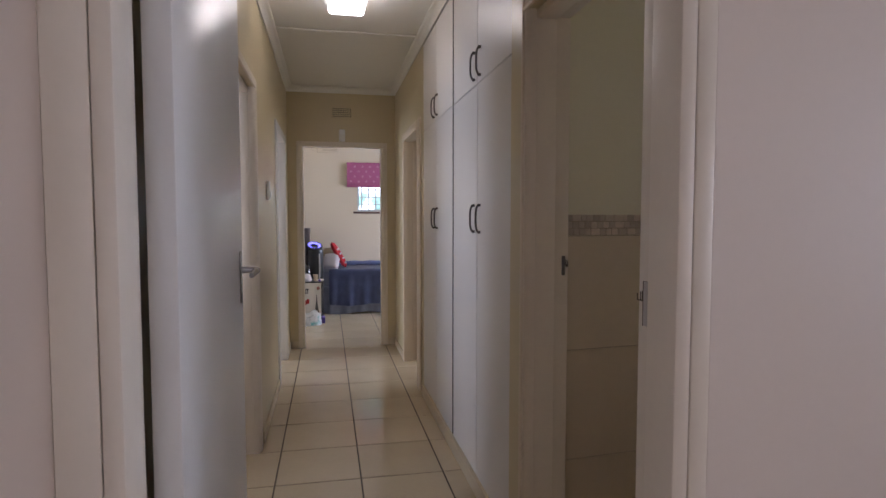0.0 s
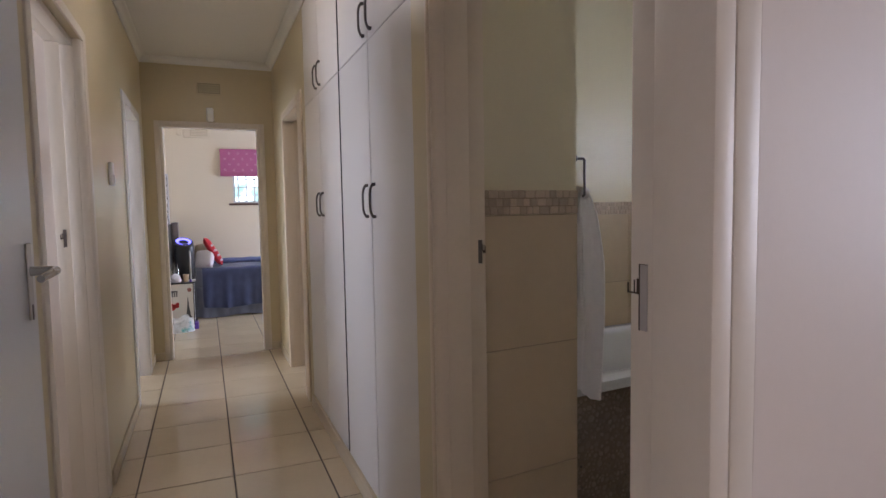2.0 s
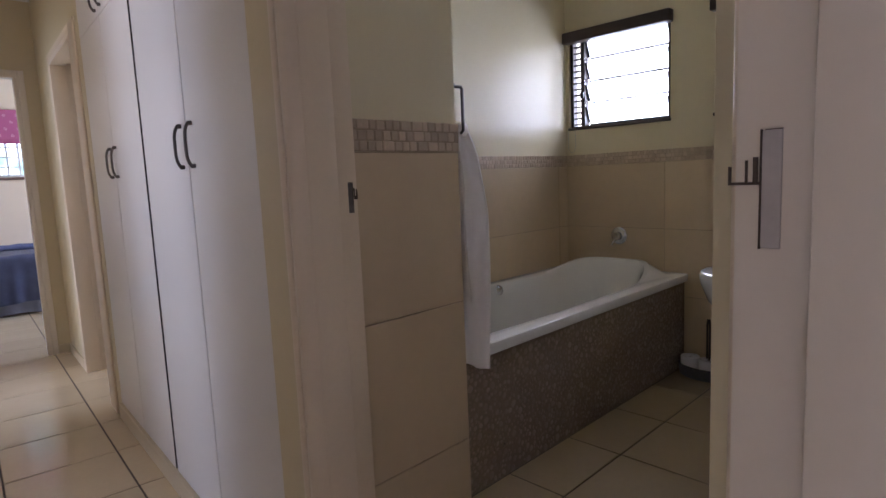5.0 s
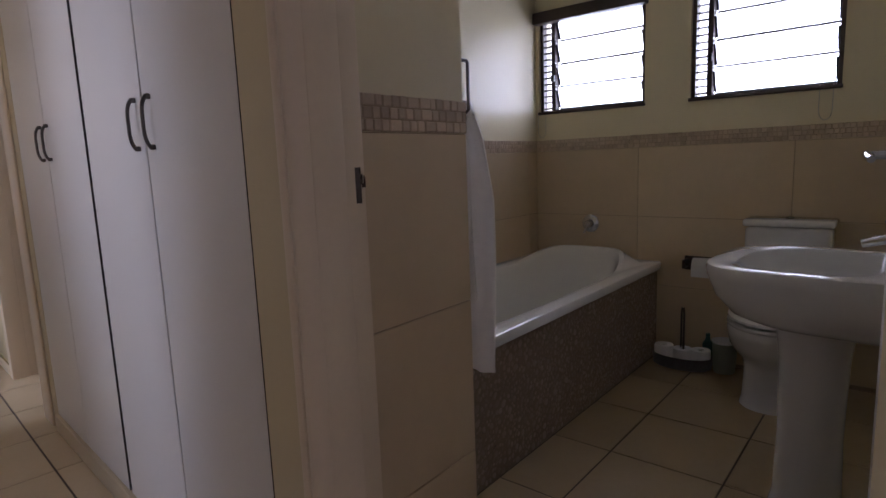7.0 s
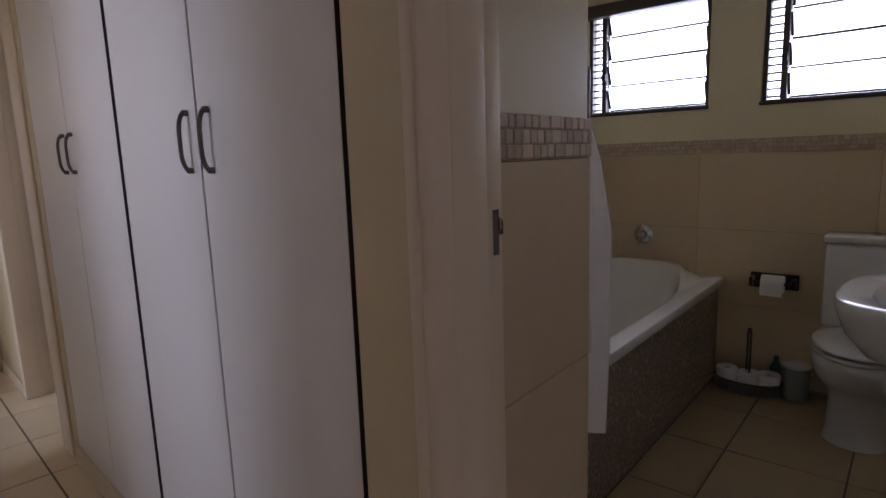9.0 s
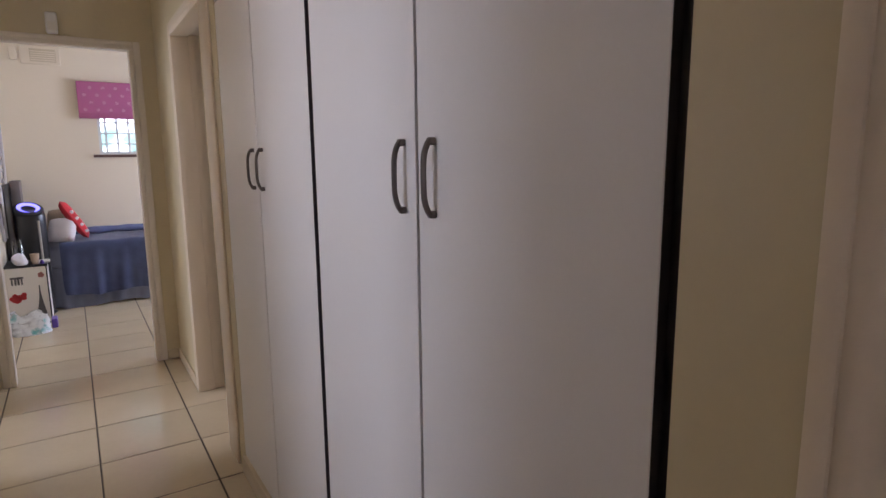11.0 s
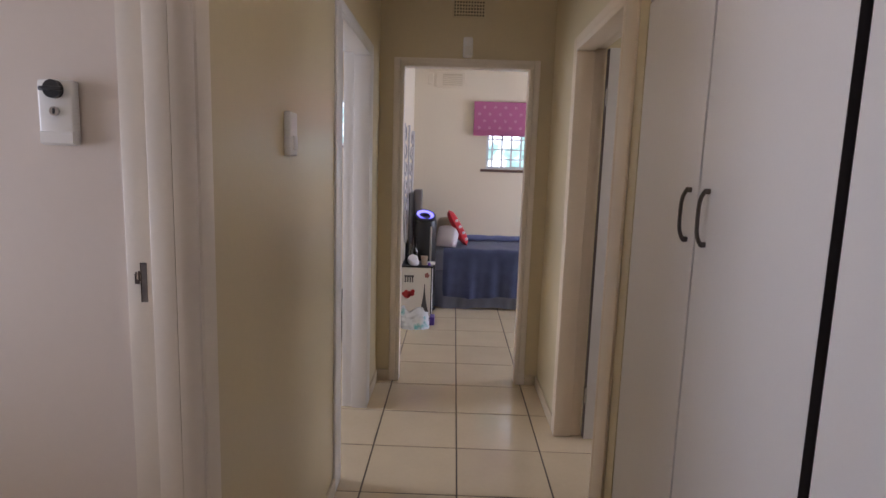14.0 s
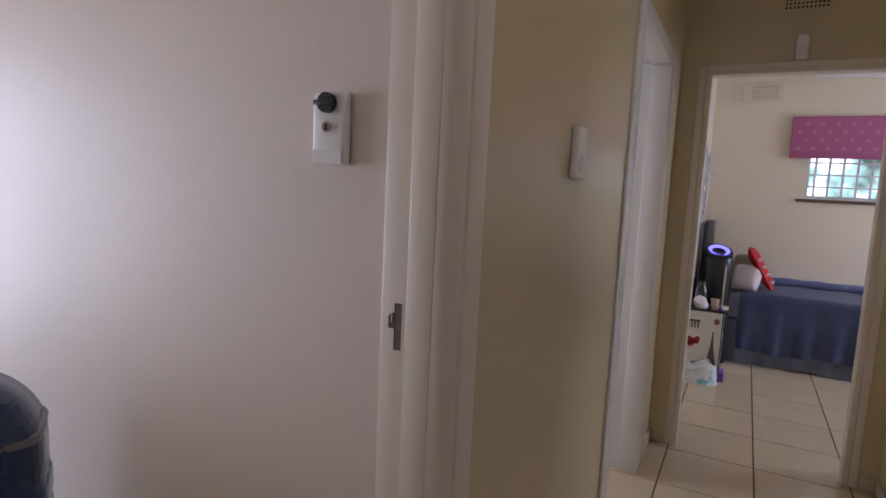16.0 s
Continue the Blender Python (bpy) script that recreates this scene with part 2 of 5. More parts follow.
wall_run("wall_right_near", "y", XN, XR + T + 0.012, YF, YW, [(*BTH, 0, DH)], CREAM, "cream painted wall round the bathroom door")
wall_run("wall_lounge", "x", YN, YF, -0.60, 3.5, [(*DW, 0, DH)], PALE, "pale satin painted wall round the first doorway")
# rooms round about
wall_run("wall_lounge_west", "y", -0.72, -0.60, -5.4, YN, [], PALE, "pale painted side wall of the first room")
wall_run("wall_lounge_east", "y", 3.5, 3.62, -5.4, YN, [(-4.4, -2.8, 0.9, 2.2)], PALE, "pale painted wall with a wide window")
wall_run("wall_lounge_south", "x", -5.52, -5.4, -0.72, 3.62, [], PALE, "pale painted back wall of the first room")
wall_run("wall_study_north", "x", 0.449, 0.569, -3.8, XL - T, [], PALE, "pale satin painted wall beside the study door")
wall_run("wall_study_west", "y", -3.8, -3.68, -2.6, 0.449, [(-1.10, 0.40, 0.6, 1.95)], PALE, "pale painted wall with a window")
wall_run("wall_study_south", "x", -2.72, -2.6, -3.8, -0.72, [], PALE, "pale painted wall of the study")
wall_run("wall_study_east", "y", -0.72, XL - T - 0.002, -2.6, YF, [], PALE, "pale painted wall of the study")
wall_run("wall_left_bedroom_north", "x", YB, YB + 0.2, -3.8, XB - 0.12, [(-2.3, -1.02, 1.62, 2.12)], BEDWALL, "cream painted wall of the side bedroom")
wall_run("wall_left_bedroom_west", "y", -3.8, -3.68, 0.569, YB, [(1.6, 3.0, 0.9, 2.1)], BEDWALL, "cream painted wall with a window")
wall_run("wall_bedroom_west", "y", XB - 0.12, XB, YE + T, YB, [], BEDWALL, "cream painted bedroom wall with a silver wall ornament")
wall_run("wall_bedroom_north", "x", YB, YB + 0.2, XB - 0.12, 3.32, [(0.285, 1.45, 1.41, 2.06)], BEDWALL, "cream painted bedroom wall with a barred window")
wall_run("wall_bedroom_east", "y", 3.2, 3.32, YE + T, YB, [(4.0, 5.2, 0.95, 2.05)], BEDWALL, "cream painted bedroom wall")
wall_run("wall_side_room_east", "y", 2.6, 2.72, 1.29, YE, [(1.8, 2.6, 0.95, 2.05)], BEDWALL, "cream painted wall of the side room")
wall_run("wall_side_room_south", "x", 1.306, 1.40, 1.12, 2.6, [], BEDWALL, "cream painted wall of the side room")

for nm, x0, x1, y0, y1, mt in (("ceiling_corridor", -0.58, XR + 0.6, YF, YE + 0.06, CEIL), ("ceiling_lounge", -0.66, 3.56, -5.46, YF, CEIL),
                               ("ceiling_study", -3.74, XL - 0.06, -2.66, 0.5, CEIL), ("ceiling_left_bedroom", -3.74, -0.58, 0.5, YB + 0.1, CEIL),
                               ("ceiling_bedroom", -0.58, 3.26, YE + 0.06, YB + 0.1, CEIL), ("ceiling_side_room", XR + 0.6, 2.66, 1.35, YE + 0.06, CEIL)):
    solid(nm, box(B(), x0, x1, y0, y1, H, H + 0.1), mt, "white painted board ceiling", "ceiling", "structure")

# cornices: a concave strip between wall and ceiling
def cornice(name, p, q, inward, material=CEIL, drop=0.055):
    """A hollow plaster strip from p to q below the ceiling; inward points into the room."""
    bm = B()
    prof = [(0.0, 0.0), (0.0, -drop), (0.008, -drop)]
    for k in range(7):
        a = math.pi / 2 * k / 6
        prof.append((0.008 + (drop - 0.012) * (1 - math.cos(a)), -drop + 0.004 + (drop - 0.012) * math.sin(a)))
    prof += [(drop, -0.004), (drop, 0.0)]
    inw = Vector(inward)
    ends = [[bm.verts.new(Vector((*e, H - 0.001)) + inw * a + Vector((0, 0, b))) for a, b in prof] for e in (p, q)]
    n = len(prof)
    for k in range(n):
        bm.faces.new((ends[0][k], ends[0][(k + 1) % n], ends[1][(k + 1) % n], ends[1][k]))
    bm.faces.new(ends[0])
    bm.faces.new(ends[1][::-1])
    return solid(name, bm, material, "white plaster cornice under the ceiling", "cornice", "structure", smooth=True)


cornice("cornice_left", (XL, YF), (XL, YE), (1, 0, 0))
cornice("cornice_right", (XR, -0.795), (XR, YE), (-1, 0, 0))
cornice("cornice_right_near", (XN, YF), (XN, YW), (-1, 0, 0))
cornice("cornice_end", (XL, YE), (XR, YE), (0, -1, 0))
cornice("cornice_bedroom", (XB, YB), (3.2, YB), (0, -1, 0))
solid("ceiling_joint_strip", box(B(), XL + 0.056, XR - 0.056, 1.235, 1.275, H - 0.010, H - 0.001, 0.003), CEIL, "white cover strip over the ceiling board joint", "trim", "structure")

# ---------------------------------------------------------------- pressed steel door frames
def bullnose(face, depth=0.030):
    """Section of a rounded pressed steel architrave: (into the opening, off the wall)."""
    sec = [(0.030, -depth)]
    for k in range(1, 8):
        t = math.pi / 2 * k / 7
        sec.append((0.030 - 0.022 * (1 - math.cos(t)), -depth + (depth + 0.004) * math.sin(t)))
    sec += [(0.004, 0.0022), (0.000, 0.0022)]
    for k in range(1, 7):
        t = math.pi * k / 7
        sec.append((-face * (1 - math.cos(t)) / 2, 0.0022 + 0.0075 * math.sin(t) ** 0.7))
    return sec + [(-face, 0.0022), (-face - 0.002, 0.0004), (0.002, 0.0004), (0.002, -depth)]


def door_frame(name, axis, lo, hi, w0, w1, face, rebate, label, proud=0.012, paint=FRAME, step=0.015, bull=0, dh=DH, top=0.0):
    """A pressed steel frame in an opening lo..hi of a wall between faces w0 < w1 along the other axis. face: architrave width,
    or one for each side. rebate: +1 when the leaf shuts on the w1 side, -1 on the w0 side. bull: the side with a rounded architrave."""
    root = thing(name, label, "door frame", kind="structure")
    faces = face if isinstance(face, tuple) else (face, face)

    def slab(nm, a0, a1, b0, b1, z0, z1, r=0.004):
        bm = B()
        if axis == "y":
            box(bm, b0, b1, a0, a1, z0, z1, r, 2)
        else:
            box(bm, a0, a1, b0, b1, z0, z1, r, 2)
        part(nm, bm, paint, root, smooth=True)

    def rounded(a, s, width):
        bm = B()
        rings = []
        for z in (0.0, dh + 0.038):
            ring = []
            for p, q in bullnose(width):
                u, v = a + s * p, (w1 + q if bull > 0 else w0 - q)
                ring.append(bm.verts.new((v, u, z) if axis == "y" else (u, v, z)))
            rings.append(ring)
        n = len(rings[0])
        for k in range(n):
            bm.faces.new((rings[0][k], rings[0][(k + 1) % n], rings[1][(k + 1) % n], rings[1][k]))
        bm.faces.new(rings[0])
        bm.faces.new(rings[1][::-1])
        part("architrave", bm, paint, root, smooth=True)
    e, g = 0.002, 0.0004
    top = top or min(faces[0], 0.040)
    mid = w1 - 0.047 if rebate > 0 else w0 + 0.047
    s0, s1 = (w0 + 0.0305 if bull < 0 else w0 - proud, mid) if rebate > 0 else (mid, w1 - 0.0305 if bull > 0 else w1 + proud)
    r0, r1 = (mid, w1 + proud) if rebate > 0 else (w0 - proud, mid)
    for a, s, wd in ((lo, 1, faces[0]), (hi, -1, faces[1])):
        p, q, k = a + s * e, a + s * 0.030, a + s * step
        slab("jamb_stop", min(p, q), max(p, q), s0, s1, 0, dh - 0.03)
        slab("jamb_rebate", min(p, k), max(p, k), r0, r1, 0, dh - 0.015)
        o, i = a - s * wd, a + s * 0.0015
        if bull < 0:
            rounded(a, s, wd)
        else:
            slab("architrave", min(o, i), max(o, i), w0 - proud, w0 - g, 0, dh + top)
        if bull > 0:
            rounded(a, s, wd)
        else:
            slab("architrave", min(o, i), max(o, i), w1 + g, w1 + proud, 0, dh + top)
    slab("head_stop", lo + 0.002, hi - 0.002, s0, s1, dh - 0.030, dh - e)
    slab("head_rebate", lo + 0.002, hi - 0.002, r0, r1, dh - 0.015, dh - e)
    slab("head_architrave", lo + 0.002, hi - 0.002, w0 - proud, w0 - g, dh - 0.004, dh + top)
    slab("head_architrave", lo + 0.002, hi - 0.002, w1 + g, w1 + proud, dh - 0.004, dh + top)
    return root


# strike holes aren't cut: the shade inside them is put into these two colours
RECESS = mat("shaded_painted_strike", (0.47, 0.43, 0.40), 0.5, var=0.1, scale=30, bump=0.03)
SLOT = mat("shaded_grey_slot", (0.15, 0.125, 0.11), 0.6, var=0.3, scale=50, bump=0.04)


def strike(axis, a, s, b, z0, z1, out, label, hole=RECESS):
    """A lock's strike in a jamb at a, facing s; b is the edge of its recess, out the side (+1, -1) on which the leaf shuts."""
    root = thing("strike_plate", label, "strike plate")

    def put(nm, a0, a1, b0, b1, p, q, m, r=0.0):
        bm = B()
        lo, hi = min(a + s * a0, a + s * a1), max(a + s * a0, a + s * a1)
        c0, c1 = min(b + out * b0, b + out * b1), max(b + out * b0, b + out * b1)
        if axis == "y":
            box(bm, c0, c1, lo, hi, p, q, r)
        else:
            box(bm, lo, hi, c0, c1, p, q, r)
        part(nm, bm, m, root)
    zl = z1 - (z1 - z0) * 0.42
    deep = 0.012 if hole is SLOT else 0.0135
    put("recess", 0.0004, 0.0016, -deep, -0.0006, z0, z1, hole, 0.0005)
    put("recess_edge", 0.0004, 0.0022, -0.0008, 0.0004, z0 - 0.0005, z1 + 0.0006, RUST)
    put("recess_edge", 0.0004, 0.0022, -deep, -0.0026, z1, z1 + 0.0006, RUST)
    put("worn_lip", 0.0004, 0.0014, 0.0005, deep + 0.008 if hole is RECESS else 0.012, zl - 0.003, zl - 0.001, RUST)
    put("worn_lip", 0.0004, 0.0014, 0.002, 0.005, zl - 0.001, zl + 0.016, RUST)
    if hole is SLOT:
        put("worn_lip", 0.0004, 0.0013, 0.003, 0.012, zl - 0.0095, zl - 0.0015, RUST)
    put("worn_lip", 0.0004, 0.0014, 0.0085, 0.0102, zl - 0.001, zl + 0.014, RUST)
    put("worn_lip", 0.0004, 0.0014, deep + 0.006 if hole is RECESS else 0.0105, deep + 0.008 if hole is RECESS else 0.012, zl - 0.001, zl + 0.010, RUST)
    return root


door_frame("door_frame_lounge", "x", *DW, YN, YF, (0.056, 0.034), 1, "white enamel pressed steel frame of the first doorway", 0.006)
door_frame("door_frame_study", "y", *LD1, XL - T, XL, 0.064, -1, "white enamel pressed steel frame of the study door", step=0.009, bull=1)
door_frame("door_frame_left_bedroom", "y", *LD2, XL - T, XL, 0.085, -1, "white enamel pressed steel frame of a side bedroom", paint=DOORP)
door_frame("door_frame_bedroom", "x", *BD, YE, YE + T, 0.036, 1, "cream-white pressed steel frame of the end bedroom", dh=DH + 0.024, top=0.022)
door_frame("door_frame_side_room", "y", *RD2, XR, XR + T, (0.140, 0.050), 1, "cream-white pressed steel frame beside the cupboards", paint=FRAMEC)
door_frame("door_frame_bathroom", "y", *BTH, XN, XR + T + 0.012, (0.009, 0.022), 1, "cream pressed steel frame of the bathroom doorway", paint=FRAMEC, step=0.009, bull=-1)


def door_leaf(name, hinge, angle, width, label, handle_side=1, swing=1):
    """A flush door leaf hung at hinge (x, y), swung to angle in degrees; along its width is local x, its thickness local y."""
    root = thing(name, label, "door", kind="structure", at=(*hinge, 0), turn=angle)
    part("leaf", box(B(), 0.003, width, 0.0, 0.044, 0.008, DH - 0.02, 0.002, 2), DOORP, root, smooth=True)
    for z in (0.25, 1.78):
        bm = B()
        tube(bm, [(0.0, -0.002 if swing > 0 else 0.046, z - 0.04), (0.0, -0.002 if swing > 0 else 0.046, z + 0.04)], 0.006, 8)
        part("hinge", bm, STEEL, root, "small steel hinge")
    for side, y, s in (("a", 0.0, -1), ("b", 0.044, 1)):
        xh = width - 0.055
        bm = B()
        box(bm, xh - 0.017, xh + 0.017, y + s * 0.0005, y + s * 0.004, 1.176 - 0.095, 1.176 + 0.055, 0.0015)
        plate = part("handle_plate", bm, STEEL, root, "brushed steel back plate", smooth=True)
        bm = B()
        tube(bm, [(xh, y + s * 0.004, 1.176), (xh, y + s * 0.038, 1.176), (xh - 0.012, y + s * 0.048, 1.176), (xh - 0.055, y + s * 0.047, 1.174), (xh - 0.112, y + s * 0.043, 1.170)],
             [0.010, 0.009, 0.009, 0.0085, 0.007], 10)
        part("lever", bm, CHROME, plate, "chrome lever", smooth=True)
        bm = B()
        box(bm, xh - 0.004, xh + 0.004, y + s * 0.004, y + s * 0.005, 1.08, 1.11)
        part("keyhole", bm, RUST, plate)
    return root


door_leaf("door_1", (-0.386, -1.910), 91.25, 0.826, "open white flush door with a steel lever handle", swing=-1)
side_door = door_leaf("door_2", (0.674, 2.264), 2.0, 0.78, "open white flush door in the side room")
# dark strip puts the hinge gap's shade on the leaf's edge
part("hinge_edge", box(B(), 0.0012, 0.0026, 0.001, 0.043, 0.010, DH - 0.022), WOODD, side_door, "dark strip standing for the shaded hinge gap")
door_leaf("door_3", (0.690, -1.868), 9.0, 0.80, "open white bathroom door with a steel lever")
strike("x", DW[1] - 0.015, -1, -1.9355, 1.133, 1.213, 1, "worn steel strike hole in the painted jamb")
strike("y", BTH[1] - 0.009, -1, 0.671, 1.122, 1.190, 1, "worn steel strike hole in the bathroom jamb", SLOT)
strike("y", LD1[1] - 0.009, -1, -0.648, 1.146, 1.222, -1, "worn steel strike hole in the study jamb", SLOT)

# skirtings
def skirting(name, x0, x1, y0, y1, h=0.07):
    solid(name, box(B(), x0, x1, y0, y1, 0.0, h, 0.004, 2), SKIRT, "cream painted skirting along the wall", "skirting", "structure", smooth=True)


skirting("baseboard_left_a", XL + 0.0005, XL + 0.013, 0.566, 1.676)
skirting("baseboard_left_b", XL + 0.0005, XL + 0.013, 2.69, YE - 0.014)
skirting("baseboard_end_a", XL + 0.014, -0.455, YE - 0.013, YE - 0.0005)
skirting("baseboard_end_b", 0.455, XR - 0.014, YE - 0.013, YE - 0.0005)
skirting("baseboard_right", XR - 0.013, XR - 0.0005, 2.39, YE - 0.014)

# ---------------------------------------------------------------- built-in cupboards
CY = [-0.79, -0.262, 0.262, 0.775, 1.264]
ZS, ZB, ZT = 1.945, 0.085, H - 0.056


def bow_handle(parent, y, z):
    """A bowed bronze pull: two feet and an arched flat grip."""
    bm = B()
    pts, rad = [], []
    for k in range(17):
        a = -1 + 2 * k / 16
        pts.append((0.535 - 0.009 - 0.014 * (1 - a ** 4), y, z + a * 0.065))
        rad.append(0.0052 - 0.0004 * (1 - a * a))
    tube(bm, pts, rad, 8, flat=1.25)
    for a in (-1, 1):
        box(bm, 0.522, 0.5345, y - 0.0068, y + 0.0068, z + a * 0.062 - 0.0065, z + a * 0.062 + 0.0065, 0.002)
    part("handle", bm, BRONZE, parent, "bowed dark bronze pull handle", smooth=True)


for u in range(2):
    y0, y1 = CY[2 * u], CY[2 * u + 2]
    ym = CY[2 * u + 1]
    cup = thing("built_in_cupboard", "off-white melamine built-in cupboard with bowed bronze handles", "cupboard", "cupboards along the corridor")
    for nm, c in (("side_panel", (0.556, 1.05, y0 + 0.0012, y0 + 0.024, ZB, ZT)), ("side_panel", (0.556, 1.05, y1 - 0.024, y1 - 0.001, ZB, ZT)), ("back_panel", (1.03, 1.05, y0 + 0.025, y1 - 0.025, ZB, ZT)),
                  ("bottom_panel", (0.556, 1.03, y0 + 0.025, y1 - 0.025, ZB, ZB + 0.018)), ("divider", (0.556, 1.03, y0 + 0.025, y1 - 0.025, ZS - 0.009, ZS + 0.009)), ("top_panel", (0.556, 1.03, y0 + 0.025, y1 - 0.025, ZT - 0.018, ZT - 0.001))):
        part(nm, box(B(), *c), DARKEDGE, cup, "dark brown carcass edge")
    for lo, hi, zs in ((ZB + 0.002, ZS - 0.002, 1.321), (ZS + 0.002, ZT - 0.003, 2.035)):
        for d in range(2):
            a0, a1 = (y0 + 0.014, ym - 0.0055) if d == 0 else (ym + 0.0045, y1 - (0.014 if u == 0 else 0.005))
            leaf = part("cupboard_door", box(B(), 0.535, 0.553, a0, a1, lo, hi, 0.0012), MELA, cup)
            if d == 0:
                part("edge_band", box(B(), 0.5355, 0.5528, a0 - 0.0008, a0 - 0.0001, lo, hi), DARKEDGE, leaf, "dark brown edge band")
            bow_handle(leaf, ym + (-0.061 if d == 0 else 0.044), zs)
bm = B()
box(bm, 0.522, 0.60, CY[0] + 0.001, 1.2675, 0.0, ZB - 0.002, 0.003)
solid("cupboard_plinth", bm, SKIRT, "cream painted plinth under the built-in cupboards", "plinth", smooth=True)
# dark fill in place of the open, shaded gap between cupboard and wall
solid("cupboard_scribe_strip", box(B(), 0.545, 0.640, YW + 0.0005, CY[0] + 0.0005, 0.0, ZT), DARKEDGE, "dark fill for the shaded gap beside the cupboard", "trim", "structure")
solid("wall_cupboard_end", box(B(), 0.66, 1.08, 1.306, 1.308, 0, H), BEDWALL, "", "wall", "structure")

# ---------------------------------------------------------------- corridor fittings
vent = thing("air_vent", "white painted louvred brick vent in the wall", "air vent")
part("vent_frame", box(B(), -0.10, 0.10, YE - 0.006, YE - 0.001, 2.322, 2.428, 0.002), CREAM, vent)
for i in range(11):
    for j in range(5):
        x, z = -0.086 + i * 0.0172, 2.337 + j * 0.019
        part("vent_hole", box(B(), x - 0.0046, x + 0.0046, YE - 0.0075, YE - 0.0062, z - 0.0050, z + 0.0050), BLACK, vent)
sensor = thing("alarm_sensor", "small white alarm sensor on the wall", "alarm sensor")
part("sensor_body", box(B(), -0.030, 0.030, YE - 0.045, YE - 0.001, 2.085, 2.205, 0.012, 3), WPLAST, sensor, smooth=True)
part("sensor_lens", box(B(), -0.022, 0.022, YE - 0.048, YE - 0.045, 2.10, 2.15, 0.001), CEIL, sensor)

lampL = thing("ceiling_lamp", "square white glass ceiling light, switched on", "ceiling lamp")
part("lamp_base", box(B(), -0.155, 0.095, 0.43, 0.68, H - 0.030, H - 0.001, 0.006, 2), WPLAST, lampL, smooth=True)
part("lamp_diffuser", box(B(), -0.135, 0.075, 0.45, 0.66, H - 0.095, H - 0.031, 0.022, 4), glow("lit_opal_glass", (1.0, 0.90, 0.76), 13.0), lampL, "lit opal glass diffuser", smooth=True)

sw = thing("light_switch", "white plastic rocker light switch on the corridor wall", "light switch")
part("switch_plate", box(B(), XL + 0.0005, XL + 0.020, 0.998, 1.074, 1.438, 1.562, 0.006, 3), WPLAST, sw, smooth=True)
part("rocker", box(B(), XL + 0.0195, XL + 0.026, 1.018, 1.052, 1.455, 1.495, 0.002, 2), WPLAST, sw, smooth=True)

ks = thing("key_switch", "white wall plate with a black knob and key lock", "wall control")
part("switch_plate", box(B(), -0.822, -0.754, 0.429, 0.4485, 1.438, 1.556, 0.006, 3), WPLAST, ks, smooth=True)
bm = B()
tube(bm, [(-0.787, 0.4285, 1.538), (-0.787, 0.4185, 1.538)], 0.0165, 24)
box(bm, -0.8085, -0.7655, 0.4135, 0.4195, 1.534, 1.542, 0.002, 2)
part("knob", bm, BLACK, ks, "black rotary knob", smooth=True)
bm = B()
tube(bm, [(-0.788, 0.4285, 1.499), (-0.788, 0.4235, 1.499)], 0.0085, 20)
part("key_lock", bm, CHROME, ks, "chrome key lock", smooth=True)
part("key_slot", box(B(), -0.7895, -0.7865, 0.4220, 0.4233, 1.494, 1.504), BLACK, ks)
part("lower_cover", box(B(), -0.819, -0.757, 0.4265, 0.4289, 1.441, 1.462, 0.0008), WPLAST, ks)

# ---------------------------------------------------------------- bathroom (its walls stand 4.4 degrees askew to the corridor)
ASK = 4.4
BM = pose(1.08, -0.60, 0, 0, 0, ASK)
UW, VB = 2.177, 0.80


def askew(ob):
    ob.matrix_basis = BM
    return ob


def thing_b(name, label, category, u, v, turn=0.0, group="", z=0.0):
    p = BM @ Vector((u, v, z))
    return thing(name, label, category, group, at=(p.x, p.y, p.z), turn=ASK + turn)


W1, W2 = (0.085, 0.775), (-0.857, -0.165)
WZ = (1.475, 2.085)
bm = B()
for a, b, z0, z1 in ((-1.5, W2[0], 0, H), (W2[0], W2[1], 0, WZ[0]), (W2[0], W2[1], WZ[1], H), (W2[1], W1[0], 0, H), (W1[0], W1[1], 0, WZ[0]), (W1[0], W1[1], WZ[1], H), (W1[1], VB + 0.13, 0, H)):
    box(bm, UW, UW + 0.16, a, b, z0, z1)
wall_win = askew(solid("wall_bathroom_east", bm, BATHWALL, "pale green painted bathroom wall above beige tiles", "wall", "structure"))
wall_bk = askew(solid("wall_bathroom_north", box(B(), 0.03, UW, VB, VB + 0.12, 0, H), BATHWALL, "pale green satin painted wall above beige tiles", "wall", "structure"))
wall_st = solid("wall_bathroom_stub", box(B(), 0.002, 0.396, 0.0, 0.120, 0, H), BATHWALL, "short pale painted wall with beige tiles below", "wall", "structure")
wall_st.matrix_basis = pose(0.662, -0.931, 0, 0, 0, 5.1)
solid("wall_bathroom_alcove", box(B(), 1.055, 1.08, -0.796, 0.36, 0, H), BATHWALL, "pale painted wall at the foot of the bath", "wall", "structure")
solid("wall_bathroom_south", box(B(), 0.662, 3.49, -1.898, -1.786, 0, H), BATHWALL, "pale painted wall behind the basin", "wall", "structure")
solid("ceiling_bathroom", box(B(), 0.60, 3.6, -1.96, 0.5, H, H + 0.1), CEIL, "white painted board ceiling", "ceiling", "structure")

TH = 0.405


